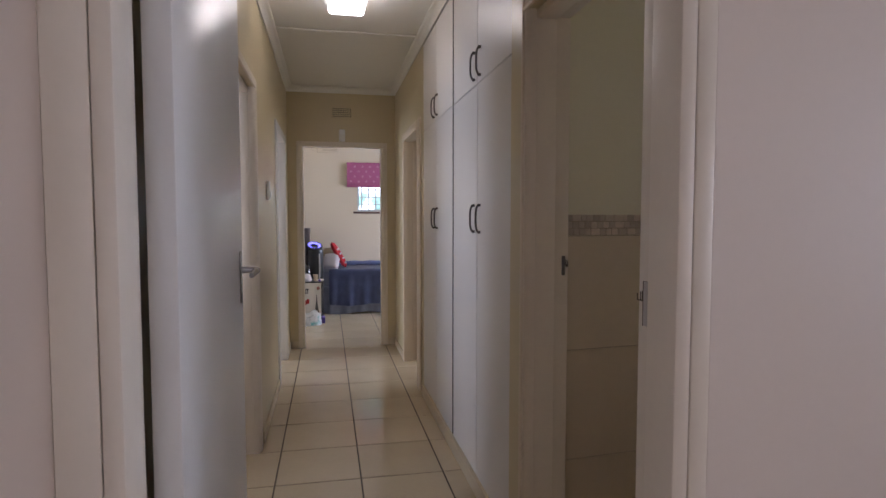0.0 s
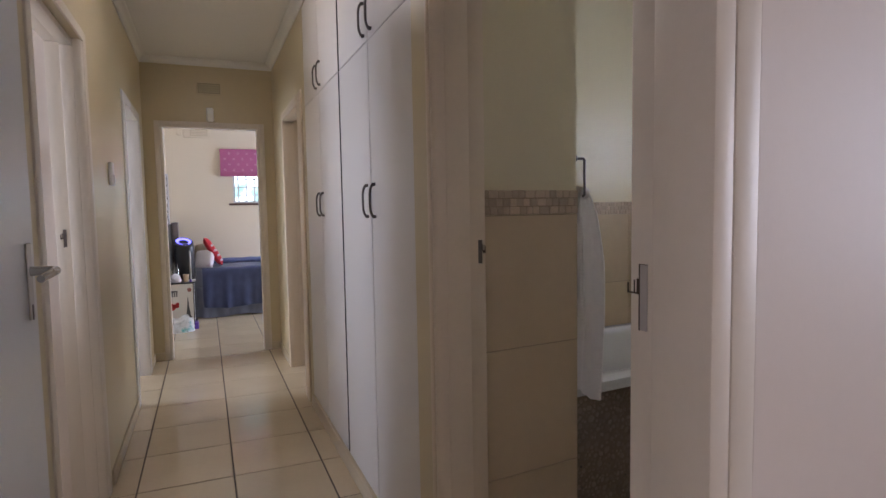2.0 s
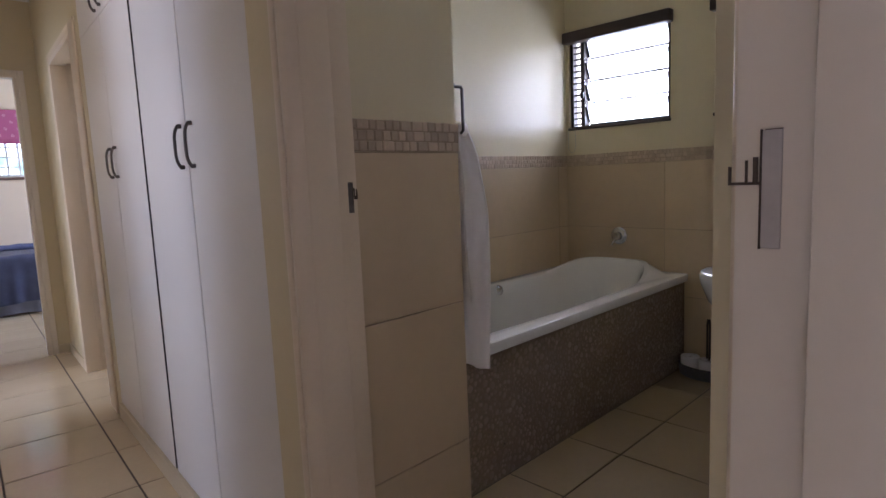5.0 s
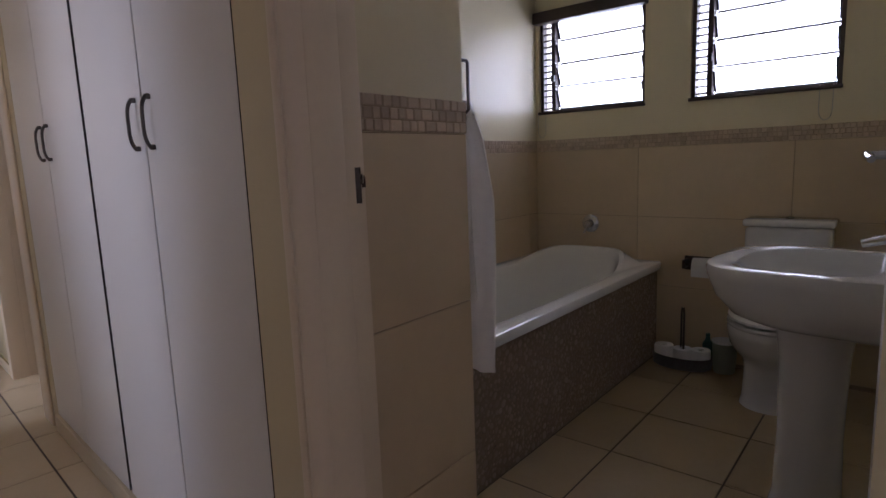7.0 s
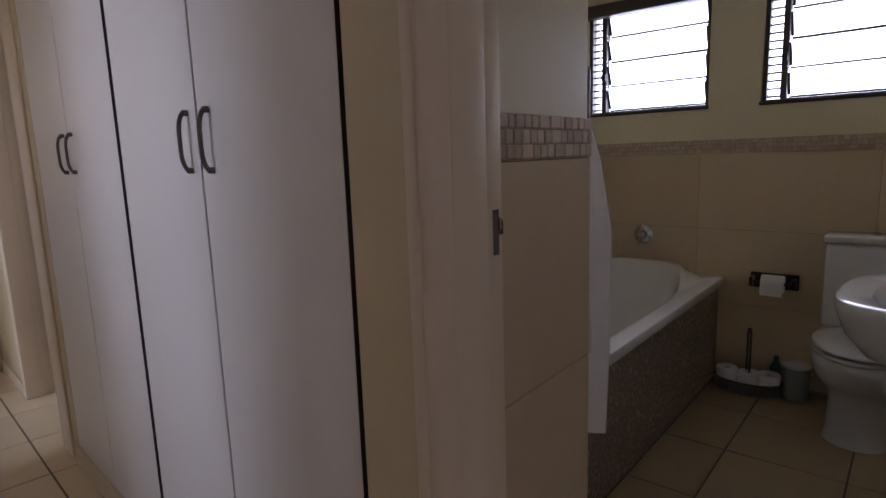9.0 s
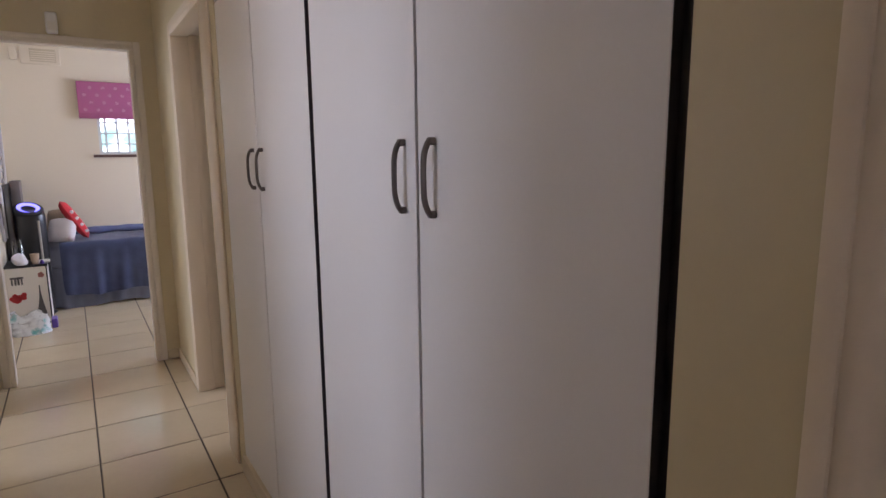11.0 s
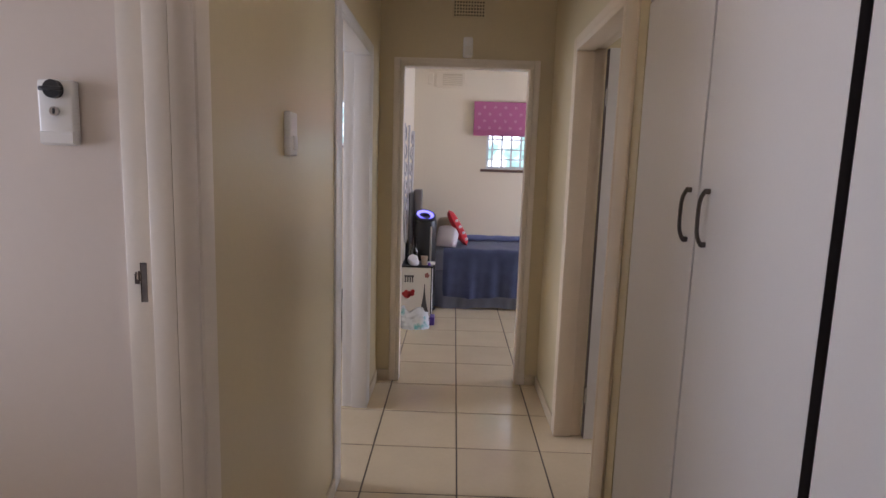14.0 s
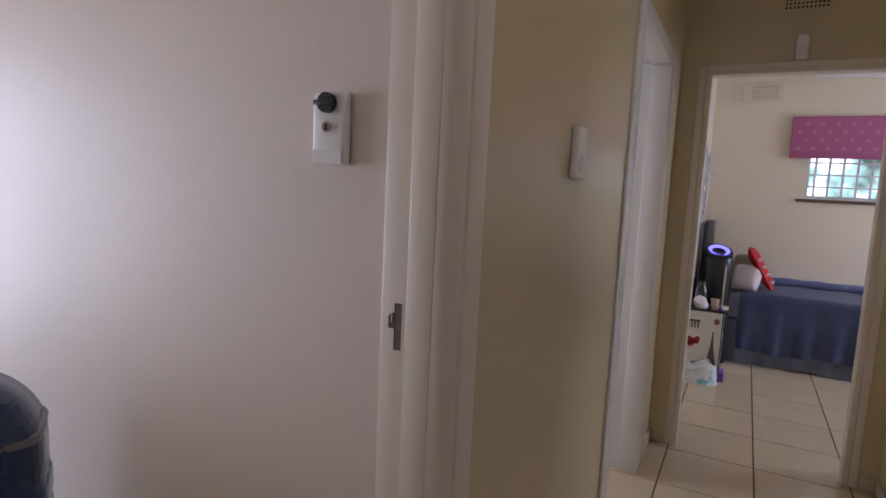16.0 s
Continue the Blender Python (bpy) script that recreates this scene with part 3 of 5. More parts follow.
def tiles_on(parent, axis, face, s, a0, a1, joint, rows, w):
    """Wall tiles of width w against a face; s points off the wall. Each tile is a piece of its wall."""
    k = math.floor((a0 - joint) / w)
    while joint + k * w < a1:
        p, q = max(a0, joint + k * w) + 0.0015, min(a1, joint + (k + 1) * w) - 0.0015
        k += 1
        if q - p < 0.01:
            continue
        for z0, z1 in rows:
            bm = B()
            lo, hi = (face + s * 0.0005, face + s * 0.008) if s > 0 else (face + s * 0.008, face + s * 0.0005)
            if axis == "v":
                box(bm, lo, hi, p, q, z0 + 0.0015, z1 - 0.0015, 0.0012)
            else:
                box(bm, p, q, lo, hi, z0 + 0.0015, z1 - 0.0015, 0.0012)
            part("wall_tile", bm, WTILE, parent)


def grout_bed(parent, axis, face, s, a0, a1, z1):
    lo, hi = (face + s * 0.0003, face + s * 0.0045) if s > 0 else (face + s * 0.0045, face + s * 0.0003)
    bm = B()
    if axis == "v":
        box(bm, lo, hi, a0, a1, 0, z1)
    else:
        box(bm, a0, a1, lo, hi, 0, z1)
    part("grout_bed", bm, WGROUT, parent)


def mosaic_on(parent, axis, face, s, a0, a1, z0, z1, rows, joined):
    """A border of small tumbled stone pieces."""
    ph = (z1 - z0) / rows
    whole = B()
    for j in range(rows):
        at = a0
        while at < a1 - 0.006:
            pw = ph * random.choice((0.8, 0.95, 1.0, 1.0, 1.1, 1.5))
            end = a1 if a1 - at - pw < 0.010 else at + pw
            bm = whole if joined else B()
            d = random.uniform(0.0085, 0.0115)
            e = [random.uniform(0.0005, 0.0016) for _ in range(4)]
            p, q, r0, r1 = at + e[0], end - e[1], z0 + j * ph + e[2], z0 + (j + 1) * ph - e[3]
            at = end
            lo, hi = (face, face + s * d) if s > 0 else (face + s * d, face)
            if axis == "v":
                box(bm, lo, hi, p, q, r0, r1, 0.002)
            else:
                box(bm, p, q, lo, hi, r0, r1, 0.002)
            if not joined:
                part("mosaic_stone", bm, MOS, parent)
    lo, hi = (face + s * 0.0003, face + s * 0.007) if s > 0 else (face + s * 0.007, face + s * 0.0003)
    part("mosaic_bed", box(B(), lo, hi, a0, a1, z0, z1 - 0.002) if axis == "v" else box(B(), a0, a1, lo, hi, z0, z1 - 0.002), MOSBED if joined else WGROUT, parent)
    if joined:
        tagged(part("mosaic_stones", whole, MOSI, parent, "tumbled stone mosaic border"), kind="stuff")
    else:
        whole.free()


def island_mat(src, name, keep=1.0):
    """A copy of a stone material whose pieces differ from each other."""
    m = src.copy()
    m.name = name
    nt = m.node_tree
    oi = [n for n in nt.nodes if n.type == "OBJECT_INFO"][0]
    geo = nt.nodes.new("ShaderNodeNewGeometry")
    to = oi.outputs["Random"].links[0].to_socket
    nt.links.new(geo.outputs["Random Per Island"], to)
    for k in (3, 4):
        to.node.inputs[k].default_value = 1 + (to.node.inputs[k].default_value - 1) * keep
    return m


MOSBED = mat("pale_mosaic_grout", (0.46, 0.36, 0.26), 0.8, var=0.1, scale=20, bump=0.03)
MOSI = island_mat(MOS, "tumbled_stone_mosaic_border", 0.5)
PEBI = island_mat(PEBBLE, "brown_pebble_mosaic_panel")
ROWS = [(0.02, 0.425), (0.425, 0.83), (0.83, 1.235)]
tiles_on(wall_win, "v", UW, -1, -1.45, VB - 0.002, 0.113, ROWS, 0.793)
grout_bed(wall_win, "v", UW, -1, -1.45, VB - 0.001, 1.235)
mosaic_on(wall_win, "v", UW, -1, -1.45, VB - 0.002, 1.236, 1.308, 3, True)
tiles_on(wall_bk, "u", VB, -1, 0.03, UW - 0.010, 1.27, ROWS, 0.793)
grout_bed(wall_bk, "u", VB, -1, 0.03, UW - 0.010, 1.235)
mosaic_on(wall_bk, "u", VB, -1, 0.03, UW - 0.012, 1.236, 1.308, 3, True)
SROWS = [(0.02, 0.432), (0.432, 0.842), (0.842, 1.260)]
tiles_on(wall_st, "u", 0.0, -1, 0.026, 0.396, 0.026, SROWS, 0.43)
grout_bed(wall_st, "u", 0.0, -1, 0.026, 0.396, 1.261)
mosaic_on(wall_st, "u", 0.0, -1, 0.026, 0.398, 1.262, 1.338, 3, False)

# louvred windows
SLATE = mat("grey_glass_edge", (0.05, 0.055, 0.055), 0.3, bump=0.0)
OUT = glow("bright_hazy_daylight", (0.95, 0.98, 1.0), 4.0)


def louvre_window(name, v0, v1, z0, z1, clip_left, label, cord):
    root = thing_b(name, label, "window", UW, (v0 + v1) / 2)
    tagged(root, kind="structure")
    h = (v1 - v0) / 2
    d0, d1 = 0.02, 0.07
    for nm, a, b, p, q in (("window_frame", -h, -h + 0.022, z0, z1), ("window_frame", h - 0.022, h, z0, z1), ("window_frame", -h + 0.022, h - 0.022, z0, z0 + 0.022), ("window_frame", -h + 0.022, h - 0.022, z1 - 0.022, z1)):
        part(nm, box(B(), d0, d1, a, b, p, q, 0.003), WINFRAME, root)
    ml = h - 0.095 if clip_left else -h + 0.075
    part("mullion", box(B(), d0 - 0.004, d1, ml - 0.014, ml + 0.014, z0 + 0.022, z1 - 0.022, 0.002), WINFRAME, root)
    n = 4
    step = (z1 - z0 - 0.044) / n
    lo, hi = (-h + 0.024, ml - 0.016) if clip_left else (ml + 0.016, h - 0.024)
    for k in range(n):
        zc = z0 + 0.036 + (k + 0.5) * step
        m = Matrix.Translation((0.045, 0, zc)) @ pose(0, 0, 0, 0, -24, 0)
        g = part("glass_slat", box(B(), -0.0025, 0.0025, lo, hi, -step * 0.54, step * 0.54, m=m), GLASS, root)
        g.visible_shadow = False
        part("slat_edge", box(B(), -0.004, 0.004, lo, hi, -step * 0.54 - 0.010, -step * 0.54, m=m), SLATE, root)
        for e in (lo + 0.003, hi - 0.003):
            part("slat_clip", box(B(), -0.006, 0.006, e - 0.006, e + 0.006, -step * 0.5, step * 0.30, 0.001, m=m), BLACK, root)
    for k in range(9):
        zz = z0 + 0.05 + k * (z1 - z0 - 0.08) / 8
        part("burglar_bar", tube(B(), [(0.125, -h + 0.01, zz), (0.125, h - 0.01, zz)], 0.0022, 6), STEEL, root)
    for k in range(15):
        zz = z0 + 0.035 + k * (z1 - z0 - 0.07) / 14
        part("slat_holder", box(B(), 0.030, 0.060, ml + 0.014, h - 0.022, zz - 0.004, zz + 0.004, 0.001), WINFRAME, root)
    part("lever", box(B(), 0.0, 0.02, ml - 0.012, ml + 0.012, z0 + 0.20, z0 + 0.24, 0.003), BLACK, root)
    vc = h - 0.02 if cord > 0 else -h + 0.06
    pts = [(-0.004, vc + 0.028 * math.cos(math.pi * k / 10), z0 - 0.10 - 0.05 * math.sin(math.pi * k / 10)) for k in range(11)]
    part("cord", tube(B(), [(-0.004, vc + 0.028, z0 + 0.02)] + pts + [(-0.004, vc - 0.028, z0 + 0.02)], 0.0016, 6), STEEL, root, "thin looped cord")
    part("blind_cassette", box(B(), -0.055, 0.015, -h - 0.015, h + 0.015, z1 - 0.055, z1 + 0.015, 0.006, 2), WINFRAME, root, "dark brown rolled blind cassette", smooth=True)
    part("window_sill", box(B(), -0.012, 0.02, -h - 0.005, h + 0.005, z0 - 0.004, z0 + 0.014, 0.003), WINFRAME, root)
    return root


louvre_window("window_1", *W1, *WZ, True, "louvred glass window in a dark brown frame", 1)
louvre_window("window_2", *W2, *WZ, True, "wide louvred glass window in a dark brown frame", -1)

# bath
PEBGROUT = mat("grey_brown_mosaic_grout", (0.27, 0.205, 0.15), 0.7, var=0.2, scale=9, bump=0.04)
bath = thing_b("bathtub", "white built-in bath with a pebble mosaic front", "bathtub", 0, 0)
U0, U1, V0, V1, ZR = 0.012, UW - 0.0085, -0.039, VB - 0.012, 0.572


def bath_ring(inset, z, power, far_rise=0.0, n=64, du=0.0):
    """A closed ring of the tub: a rounded rectangle drawn in by inset."""
    cu, cv = (U0 + U1) / 2 + du, (V0 + V1) / 2
    a, b = (U1 - U0) / 2 - inset[0], (V1 - V0) / 2 - inset[1]
    ring = []
    for k in range(n):
        t = 2 * math.pi * k / n
        c, s = math.cos(t), math.sin(t)
        x = cu + a * math.copysign(abs(c) ** (2 / power), c)
        y = cv + b * math.copysign(abs(s) ** (2 / power), s)
        f = max(0.0, (x - (cu + a * 0.62)) / (a * 0.38)) if far_rise else 0.0
        ring.append((x, y, z + far_rise * f * f * (3 - 2 * f)))
    return ring


bm = B()
spec = [((0.004, 0.004), ZR - 0.045, 90, 0), ((0.0, 0.0), ZR - 0.012, 90, 0), ((0.004, 0.004), ZR - 0.003, 80, 0), ((0.014, 0.012), ZR, 60, 0), ((0.060, 0.055), ZR + 0.001, 9, 0.0), ((0.082, 0.070), ZR + 0.003, 3.6, 0.070),
        ((0.100, 0.083), ZR - 0.004, 3.3, 0.075), ((0.120, 0.095), ZR - 0.030, 3.2, 0.065), ((0.20, 0.125), ZR - 0.20, 3.2, 0.02), ((0.27, 0.15), ZR - 0.34, 3.4, 0), ((0.33, 0.19), ZR - 0.395, 3.6, 0), ((0.45, 0.26), ZR - 0.41, 3.0, 0)]
rings = [[bm.verts.new(p) for p in bath_ring(i, z, pw, fr)] for i, z, pw, fr in spec]
for q, s in zip(rings, rings[1:]):
    for k in range(64):
        bm.faces.new((q[k], q[(k + 1) % 64], s[(k + 1) % 64], s[k]))
bm.faces.new(rings[-1])
part("tub", bm, ACRYL, bath, "white acrylic tub", smooth=True)
bm = B()
lathe(bm, [(0.0, 0.0), (0.030, 0.0), (0.032, 0.004), (0.026, 0.010), (0.010, 0.013), (0.0, 0.013)], (0, 0, 0), 24, m=Matrix.Translation((1.296, VB - 0.100, 0.535)) @ pose(0, 0, 0, 75, 0, 0))
part("overflow", bm, CHROME, bath, "round chrome overflow", smooth=True)
part("front_panel", box(B(), U0, U1, -0.010, 0.03, 0.0, ZR - 0.05), PEBGROUT, bath, "grey-brown grout bed")
peb = B()
random.seed(5)
cells = {}
for _ in range(26000):
    cu, cz, rad = random.uniform(U0 + 0.02, U1 - 0.02), random.uniform(0.012, ZR - 0.070), random.choice((0.007, 0.009, 0.0115, 0.014, 0.0175))
    ci, cj = int(cu / 0.038), int(cz / 0.038)
    if all((cu - x) ** 2 + (cz - z) ** 2 > ((rad + r) * 0.94) ** 2 for p in (-1, 0, 1) for q in (-1, 0, 1) for x, z, r in cells.get((ci + p, cj + q), ())):
        cells.setdefault((ci, cj), []).append((cu, cz, rad))
for group in cells.values():
    for cu, cz, rad in group:
        a, b, spin, dep = rad * random.uniform(0.98, 1.15), rad * random.uniform(0.82, 0.98), random.uniform(0, 3.1), random.uniform(0.0007, 0.0017)
        low, high = [], []
        for k in range(7):
            t = 2 * math.pi * k / 7
            r = random.uniform(0.85, 1.1)
            x, z = a * r * math.cos(t), b * r * math.sin(t)
            x, z = x * math.cos(spin) - z * math.sin(spin), x * math.sin(spin) + z * math.cos(spin)
            low.append(peb.verts.new((cu + x, -0.0098, max(0.001, cz + z))))
            high.append(peb.verts.new((cu + x * 0.72, -0.010 - dep, max(0.002, cz + z * 0.72))))
        for k in range(7):
            peb.faces.new((low[k], low[(k + 1) % 7], high[(k + 1) % 7], high[k]))
        peb.faces.new(high)
tagged(part("pebble_mosaic", peb, PEBI, bath, "small brown pebble mosaic"), kind="stuff")
bm = B()
MT = Matrix.Translation((UW - 0.009, 0.41, 0.777)) @ pose(0, 0, 0, 0, -90, 0)
lathe(bm, [(0.0, 0.0), (0.055, 0.0), (0.056, 0.005), (0.048, 0.012), (0.026, 0.015), (0.024, 0.045), (0.019, 0.052), (0.0, 0.053)], (0, 0, 0), 28, m=MT)
tap = thing_b("bath_mixer", "round chrome bath mixer on the tiled wall", "tap", UW, 0.41)
tap.matrix_basis = BM
part("mixer_body", bm, CHROME, tap, smooth=True)
part("lever", tube(B(), [(UW - 0.05, 0.41, 0.775), (UW - 0.065, 0.412, 0.755), (UW - 0.095, 0.416, 0.728)], [0.009, 0.008, 0.006], 10), CHROME, tap, smooth=True)

# toilet
wc = thing_b("toilet", "white close-coupled toilet with a lidded cistern", "toilet", 1.75, -0.69)
bm = B()
box(bm, 0.235, 0.412, -0.185, 0.185, 0.42, 0.815, 0.02, 3)
part("cistern", bm, CERAM, wc, smooth=True)
part("cistern_lid", box(B(), 0.225, 0.418, -0.195, 0.195, 0.817, 0.853, 0.012, 3), CERAM, wc, smooth=True)
bm = B()
lathe(bm, [(0.0, 0.853), (0.018, 0.853), (0.018, 0.860), (0.010, 0.866), (0.0, 0.867)], (0.32, 0, 0), 16)
part("flush_button", bm, CHROME, wc, smooth=True)


def egg(bm, levels, n=36):
    """A bowl of egg-shaped rings: (front, back, half width, height)."""
    rings = []
    for f, bk, w, z in levels:
        ring = []
        for k in range(n):
            t = 2 * math.pi * k / n
            c = math.cos(t)
            ring.append(bm.verts.new((((f if c < 0 else bk) * abs(c)) * (1 if c >= 0 else -1), w * math.sin(t), z)))
        rings.append(ring)
    for q, s in zip(rings, rings[1:]):
        for k in range(n):
            bm.faces.new((q[k], q[(k + 1) % n], s[(k + 1) % n], s[k]))
    bm.faces.new(rings[0][::-1])
    bm.faces.new(rings[-1])
    return bm


part("bowl", egg(B(), [(0.130, 0.34, 0.128, 0.0), (0.124, 0.34, 0.118, 0.04), (0.118, 0.34, 0.112, 0.19), (0.135, 0.335, 0.124, 0.232), (0.182, 0.32, 0.152, 0.266), (0.225, 0.30, 0.176, 0.308), (0.246, 0.27, 0.186, 0.358), (0.250, 0.26, 0.188, 0.390), (0.244, 0.25, 0.183, 0.400)]), CERAM, wc, smooth=True)
part("seat", egg(B(), [(0.246, 0.22, 0.186, 0.402), (0.252, 0.225, 0.190, 0.410), (0.250, 0.222, 0.188, 0.420)]), CERAM, wc, smooth=True)
# black filler draws the shaded gap between seat and lid
part("lid_buffer", egg(B(), [(0.20, 0.19, 0.150, 0.4205), (0.20, 0.19, 0.150, 0.4265)]), BLACK, wc)
part("lid", egg(B(), [(0.240, 0.215, 0.180, 0.4270), (0.249, 0.22, 0.187, 0.434), (0.247, 0.22, 0.185, 0.444), (0.232, 0.21, 0.172, 0.452), (0.15, 0.16, 0.12, 0.457)]), CERAM, wc, smooth=True)

# pedestal basin
bs = thing("washbasin", "white pedestal washbasin with a chrome mixer tap", "washbasin", at=(2.00, -1.785, 0))


def basin_ring(w, f, z, power=4.0, back=0.002, n=44):
    """A ring of the basin: half width w, reaching forward by f from the wall."""
    ring = []
    c0 = (back + f) / 2
    for k in range(n):
        t = 2 * math.pi * k / n
        c, s = math.cos(t), math.sin(t)
        p = power if s < 0 else power * 0.8
        ring.append((w * math.copysign(abs(c) ** (2 / p), c), c0 + (f - back) / 2 * math.copysign(abs(s) ** (2 / p), s), z))
    return ring


bm = B()
lev = [(0.11, 0.38, 0.655, 0.05), (0.165, 0.45, 0.664, 0.02), (0.225, 0.522, 0.698, 0.002), (0.264, 0.566, 0.756, 0.002), (0.282, 0.587, 0.815, 0.002), (0.286, 0.591, 0.842, 0.002), (0.282, 0.587, 0.853, 0.004), (0.273, 0.578, 0.857, 0.008),
       (0.232, 0.505, 0.855, 0.13), (0.222, 0.495, 0.846, 0.138), (0.205, 0.475, 0.80, 0.15), (0.165, 0.43, 0.750, 0.18), (0.08, 0.35, 0.735, 0.24)]
rings = [[bm.verts.new(p) for p in basin_ring(w, f, z, 4.2, bk)] for w, f, z, bk in lev]
for q, s in zip(rings, rings[1:]):
    for k in range(44):
        bm.faces.new((q[k], q[(k + 1) % 44], s[(k + 1) % 44], s[k]))
bm.faces.new(rings[0][::-1])
bm.faces.new(rings[-1])
part("bowl", bm, CERAM, bs, smooth=True)
bm = B()
lathe(bm, [(0.125, 0.0), (0.122, 0.02), (0.104, 0.10), (0.098, 0.30), (0.104, 0.55), (0.118, 0.66)], (0.0, 0.30, 0), 28, sx=1.0, sy=0.92)
part("pedestal", bm, CERAM, bs, smooth=True)
mix_ = part("mixer_tap", tube(B(), [(0.0, 0.075, 0.857), (0.0, 0.075, 0.91), (0.0, 0.085, 0.93), (0.0, 0.13, 0.935), (0.0, 0.20, 0.915)], [0.021, 0.020, 0.019, 0.015, 0.012], 14), CHROME, bs, smooth=True)
part("lever", tube(B(), [(0.0, 0.075, 0.94), (0.0, 0.08, 0.96), (0.0, 0.15, 0.985)], [0.016, 0.012, 0.006], 12), CHROME, mix_, smooth=True)

# paper holder
tp = thing_b("toilet_paper_holder", "dark wooden wall holder for a paper roll", "paper holder", UW - 0.009, -0.277)
part("back_board", box(B(), -0.012, -0.0005, -0.110, 0.110, 0.535, 0.615, 0.003), WOODD, tp)
for e in (-0.095, 0.095):
    part("bracket", box(B(), -0.085, -0.0125, e - 0.008, e + 0.008, 0.552, 0.600, 0.004, 2), WOODD, tp)
part("rod", tube(B(), [(-0.062, -0.0865, 0.573), (-0.062, 0.0865, 0.573)], 0.008, 10), WOODD, tp)
rl = thing_b("toilet_roll", "white paper roll on a dark wooden holder", "paper roll", UW - 0.071, -0.280)
bm = B()
tube(bm, [(0, -0.05, 0.573), (0, 0.05, 0.573)], 0.043, 24)
part("roll", bm, PAPER, rl, smooth=True)
part("loose_sheet", box(B(), -0.0445, -0.043, -0.05, 0.05, 0.515, 0.573), PAPER, rl)

# caddy with spare rolls, brush and bin
cd = thing_b("toilet_roll_caddy", "dark wire basket with spare paper rolls and a tall handle", "basket", 2.04, -0.20)
bm = B()
lathe(bm, [(0.0, 0.004), (0.100, 0.004), (0.108, 0.010), (0.113, 0.072), (0.107, 0.072), (0.102, 0.014), (0.0, 0.012)], (0, 0, 0), 32, sx=0.85, sy=1.45)
WIRE = mat("grey_brown_wicker", (0.13, 0.12, 0.12), 0.45, var=0.25, scale=60, fine=300, bump=0.1)
part("basket", bm, WIRE, cd, smooth=True)
part("upright_handle", tube(B(), [(0.0, 0.006, 0.02), (0.0, 0.006, 0.31), (0.0, 0.002, 0.340), (0.0, -0.004, 0.340), (0.0, -0.008, 0.31), (0.0, -0.008, 0.10)], 0.006, 8), BRONZE, cd, smooth=True)
for i, (a, b) in enumerate(((-0.005, 0.098), (-0.022, -0.010), (0.0, -0.100))):
    r2 = thing_b("spare_toilet_roll", "white paper roll standing in a basket", "paper roll", 2.04 + a, -0.20 + b, group="spare rolls")
    bm = B()
    lathe(bm, [(0.020, 0.013), (0.050, 0.013), (0.0515, 0.02), (0.0515, 0.108), (0.050, 0.114), (0.020, 0.114), (0.019, 0.10)], (0, 0, 0), 26)
    part("roll", bm, PAPER, r2, smooth=True)
    part("core", lathe(B(), [(0.0, 0.102), (0.0185, 0.102), (0.0185, 0.104), (0.0, 0.104)], (0, 0, 0), 16), RUST, r2)
bn = thing_b("waste_bin", "small pale green waste bin with a white rim", "bin", 2.07, -0.415)
part("bin_body", lathe(B(), [(0.0, 0.002), (0.050, 0.002), (0.054, 0.01), (0.063, 0.170), (0.060, 0.170), (0.050, 0.02), (0.0, 0.016)], (0, 0, 0), 28), mat("pale_green_plastic", (0.26, 0.29, 0.24), 0.4, var=0.08, bump=0.01), bn, smooth=True)
part("rim", lathe(B(), [(0.059, 0.170), (0.066, 0.170), (0.067, 0.178), (0.059, 0.178)], (0, 0, 0), 28), CERAM, bn, smooth=True)
gb = thing_b("green_bottle", "small dark green bottle on the bathroom floor", "bottle", 2.12, -0.315)
part("bottle_body", lathe(B(), [(0.0, 0.0), (0.026, 0.0), (0.028, 0.006), (0.028, 0.13), (0.012, 0.16), (0.012, 0.19), (0.0, 0.19)], (0, 0, 0), 18), mat("dark_green_plastic", (0.03, 0.09, 0.07), 0.4, bump=0.0), gb, smooth=True)

# towel ring and towel
tr = thing("towel_ring", "dark towel ring on the end of the tiled wall", "towel ring", at=(1.0575, -0.865, 0))
part("mount", lathe(B(), [(0.0, 0.0), (0.018, 0.0), (0.018, 0.012), (0.012, 0.018), (0.0, 0.018)], (0, 0, 0), 18, m=Matrix.Translation((0.0006, 0, 1.445)) @ pose(0, 0, 0, 0, 90, 0)), BLACK, tr, smooth=True)
part("ring", tube(B(), [(0.018, 0, 1.445), (0.052, 0, 1.445), (0.056, 0.0, 1.440), (0.056, 0.0, 1.325), (0.056, 0.010, 1.318), (0.056, 0.13, 1.318), (0.056, 0.14, 1.325), (0.056, 0.14, 1.43)], 0.0045, 8), BRONZE, tr, smooth=True)
tw = thing("towel", "white cotton towel folded over a dark ring", "towel", at=(1.122, -0.868, 0))


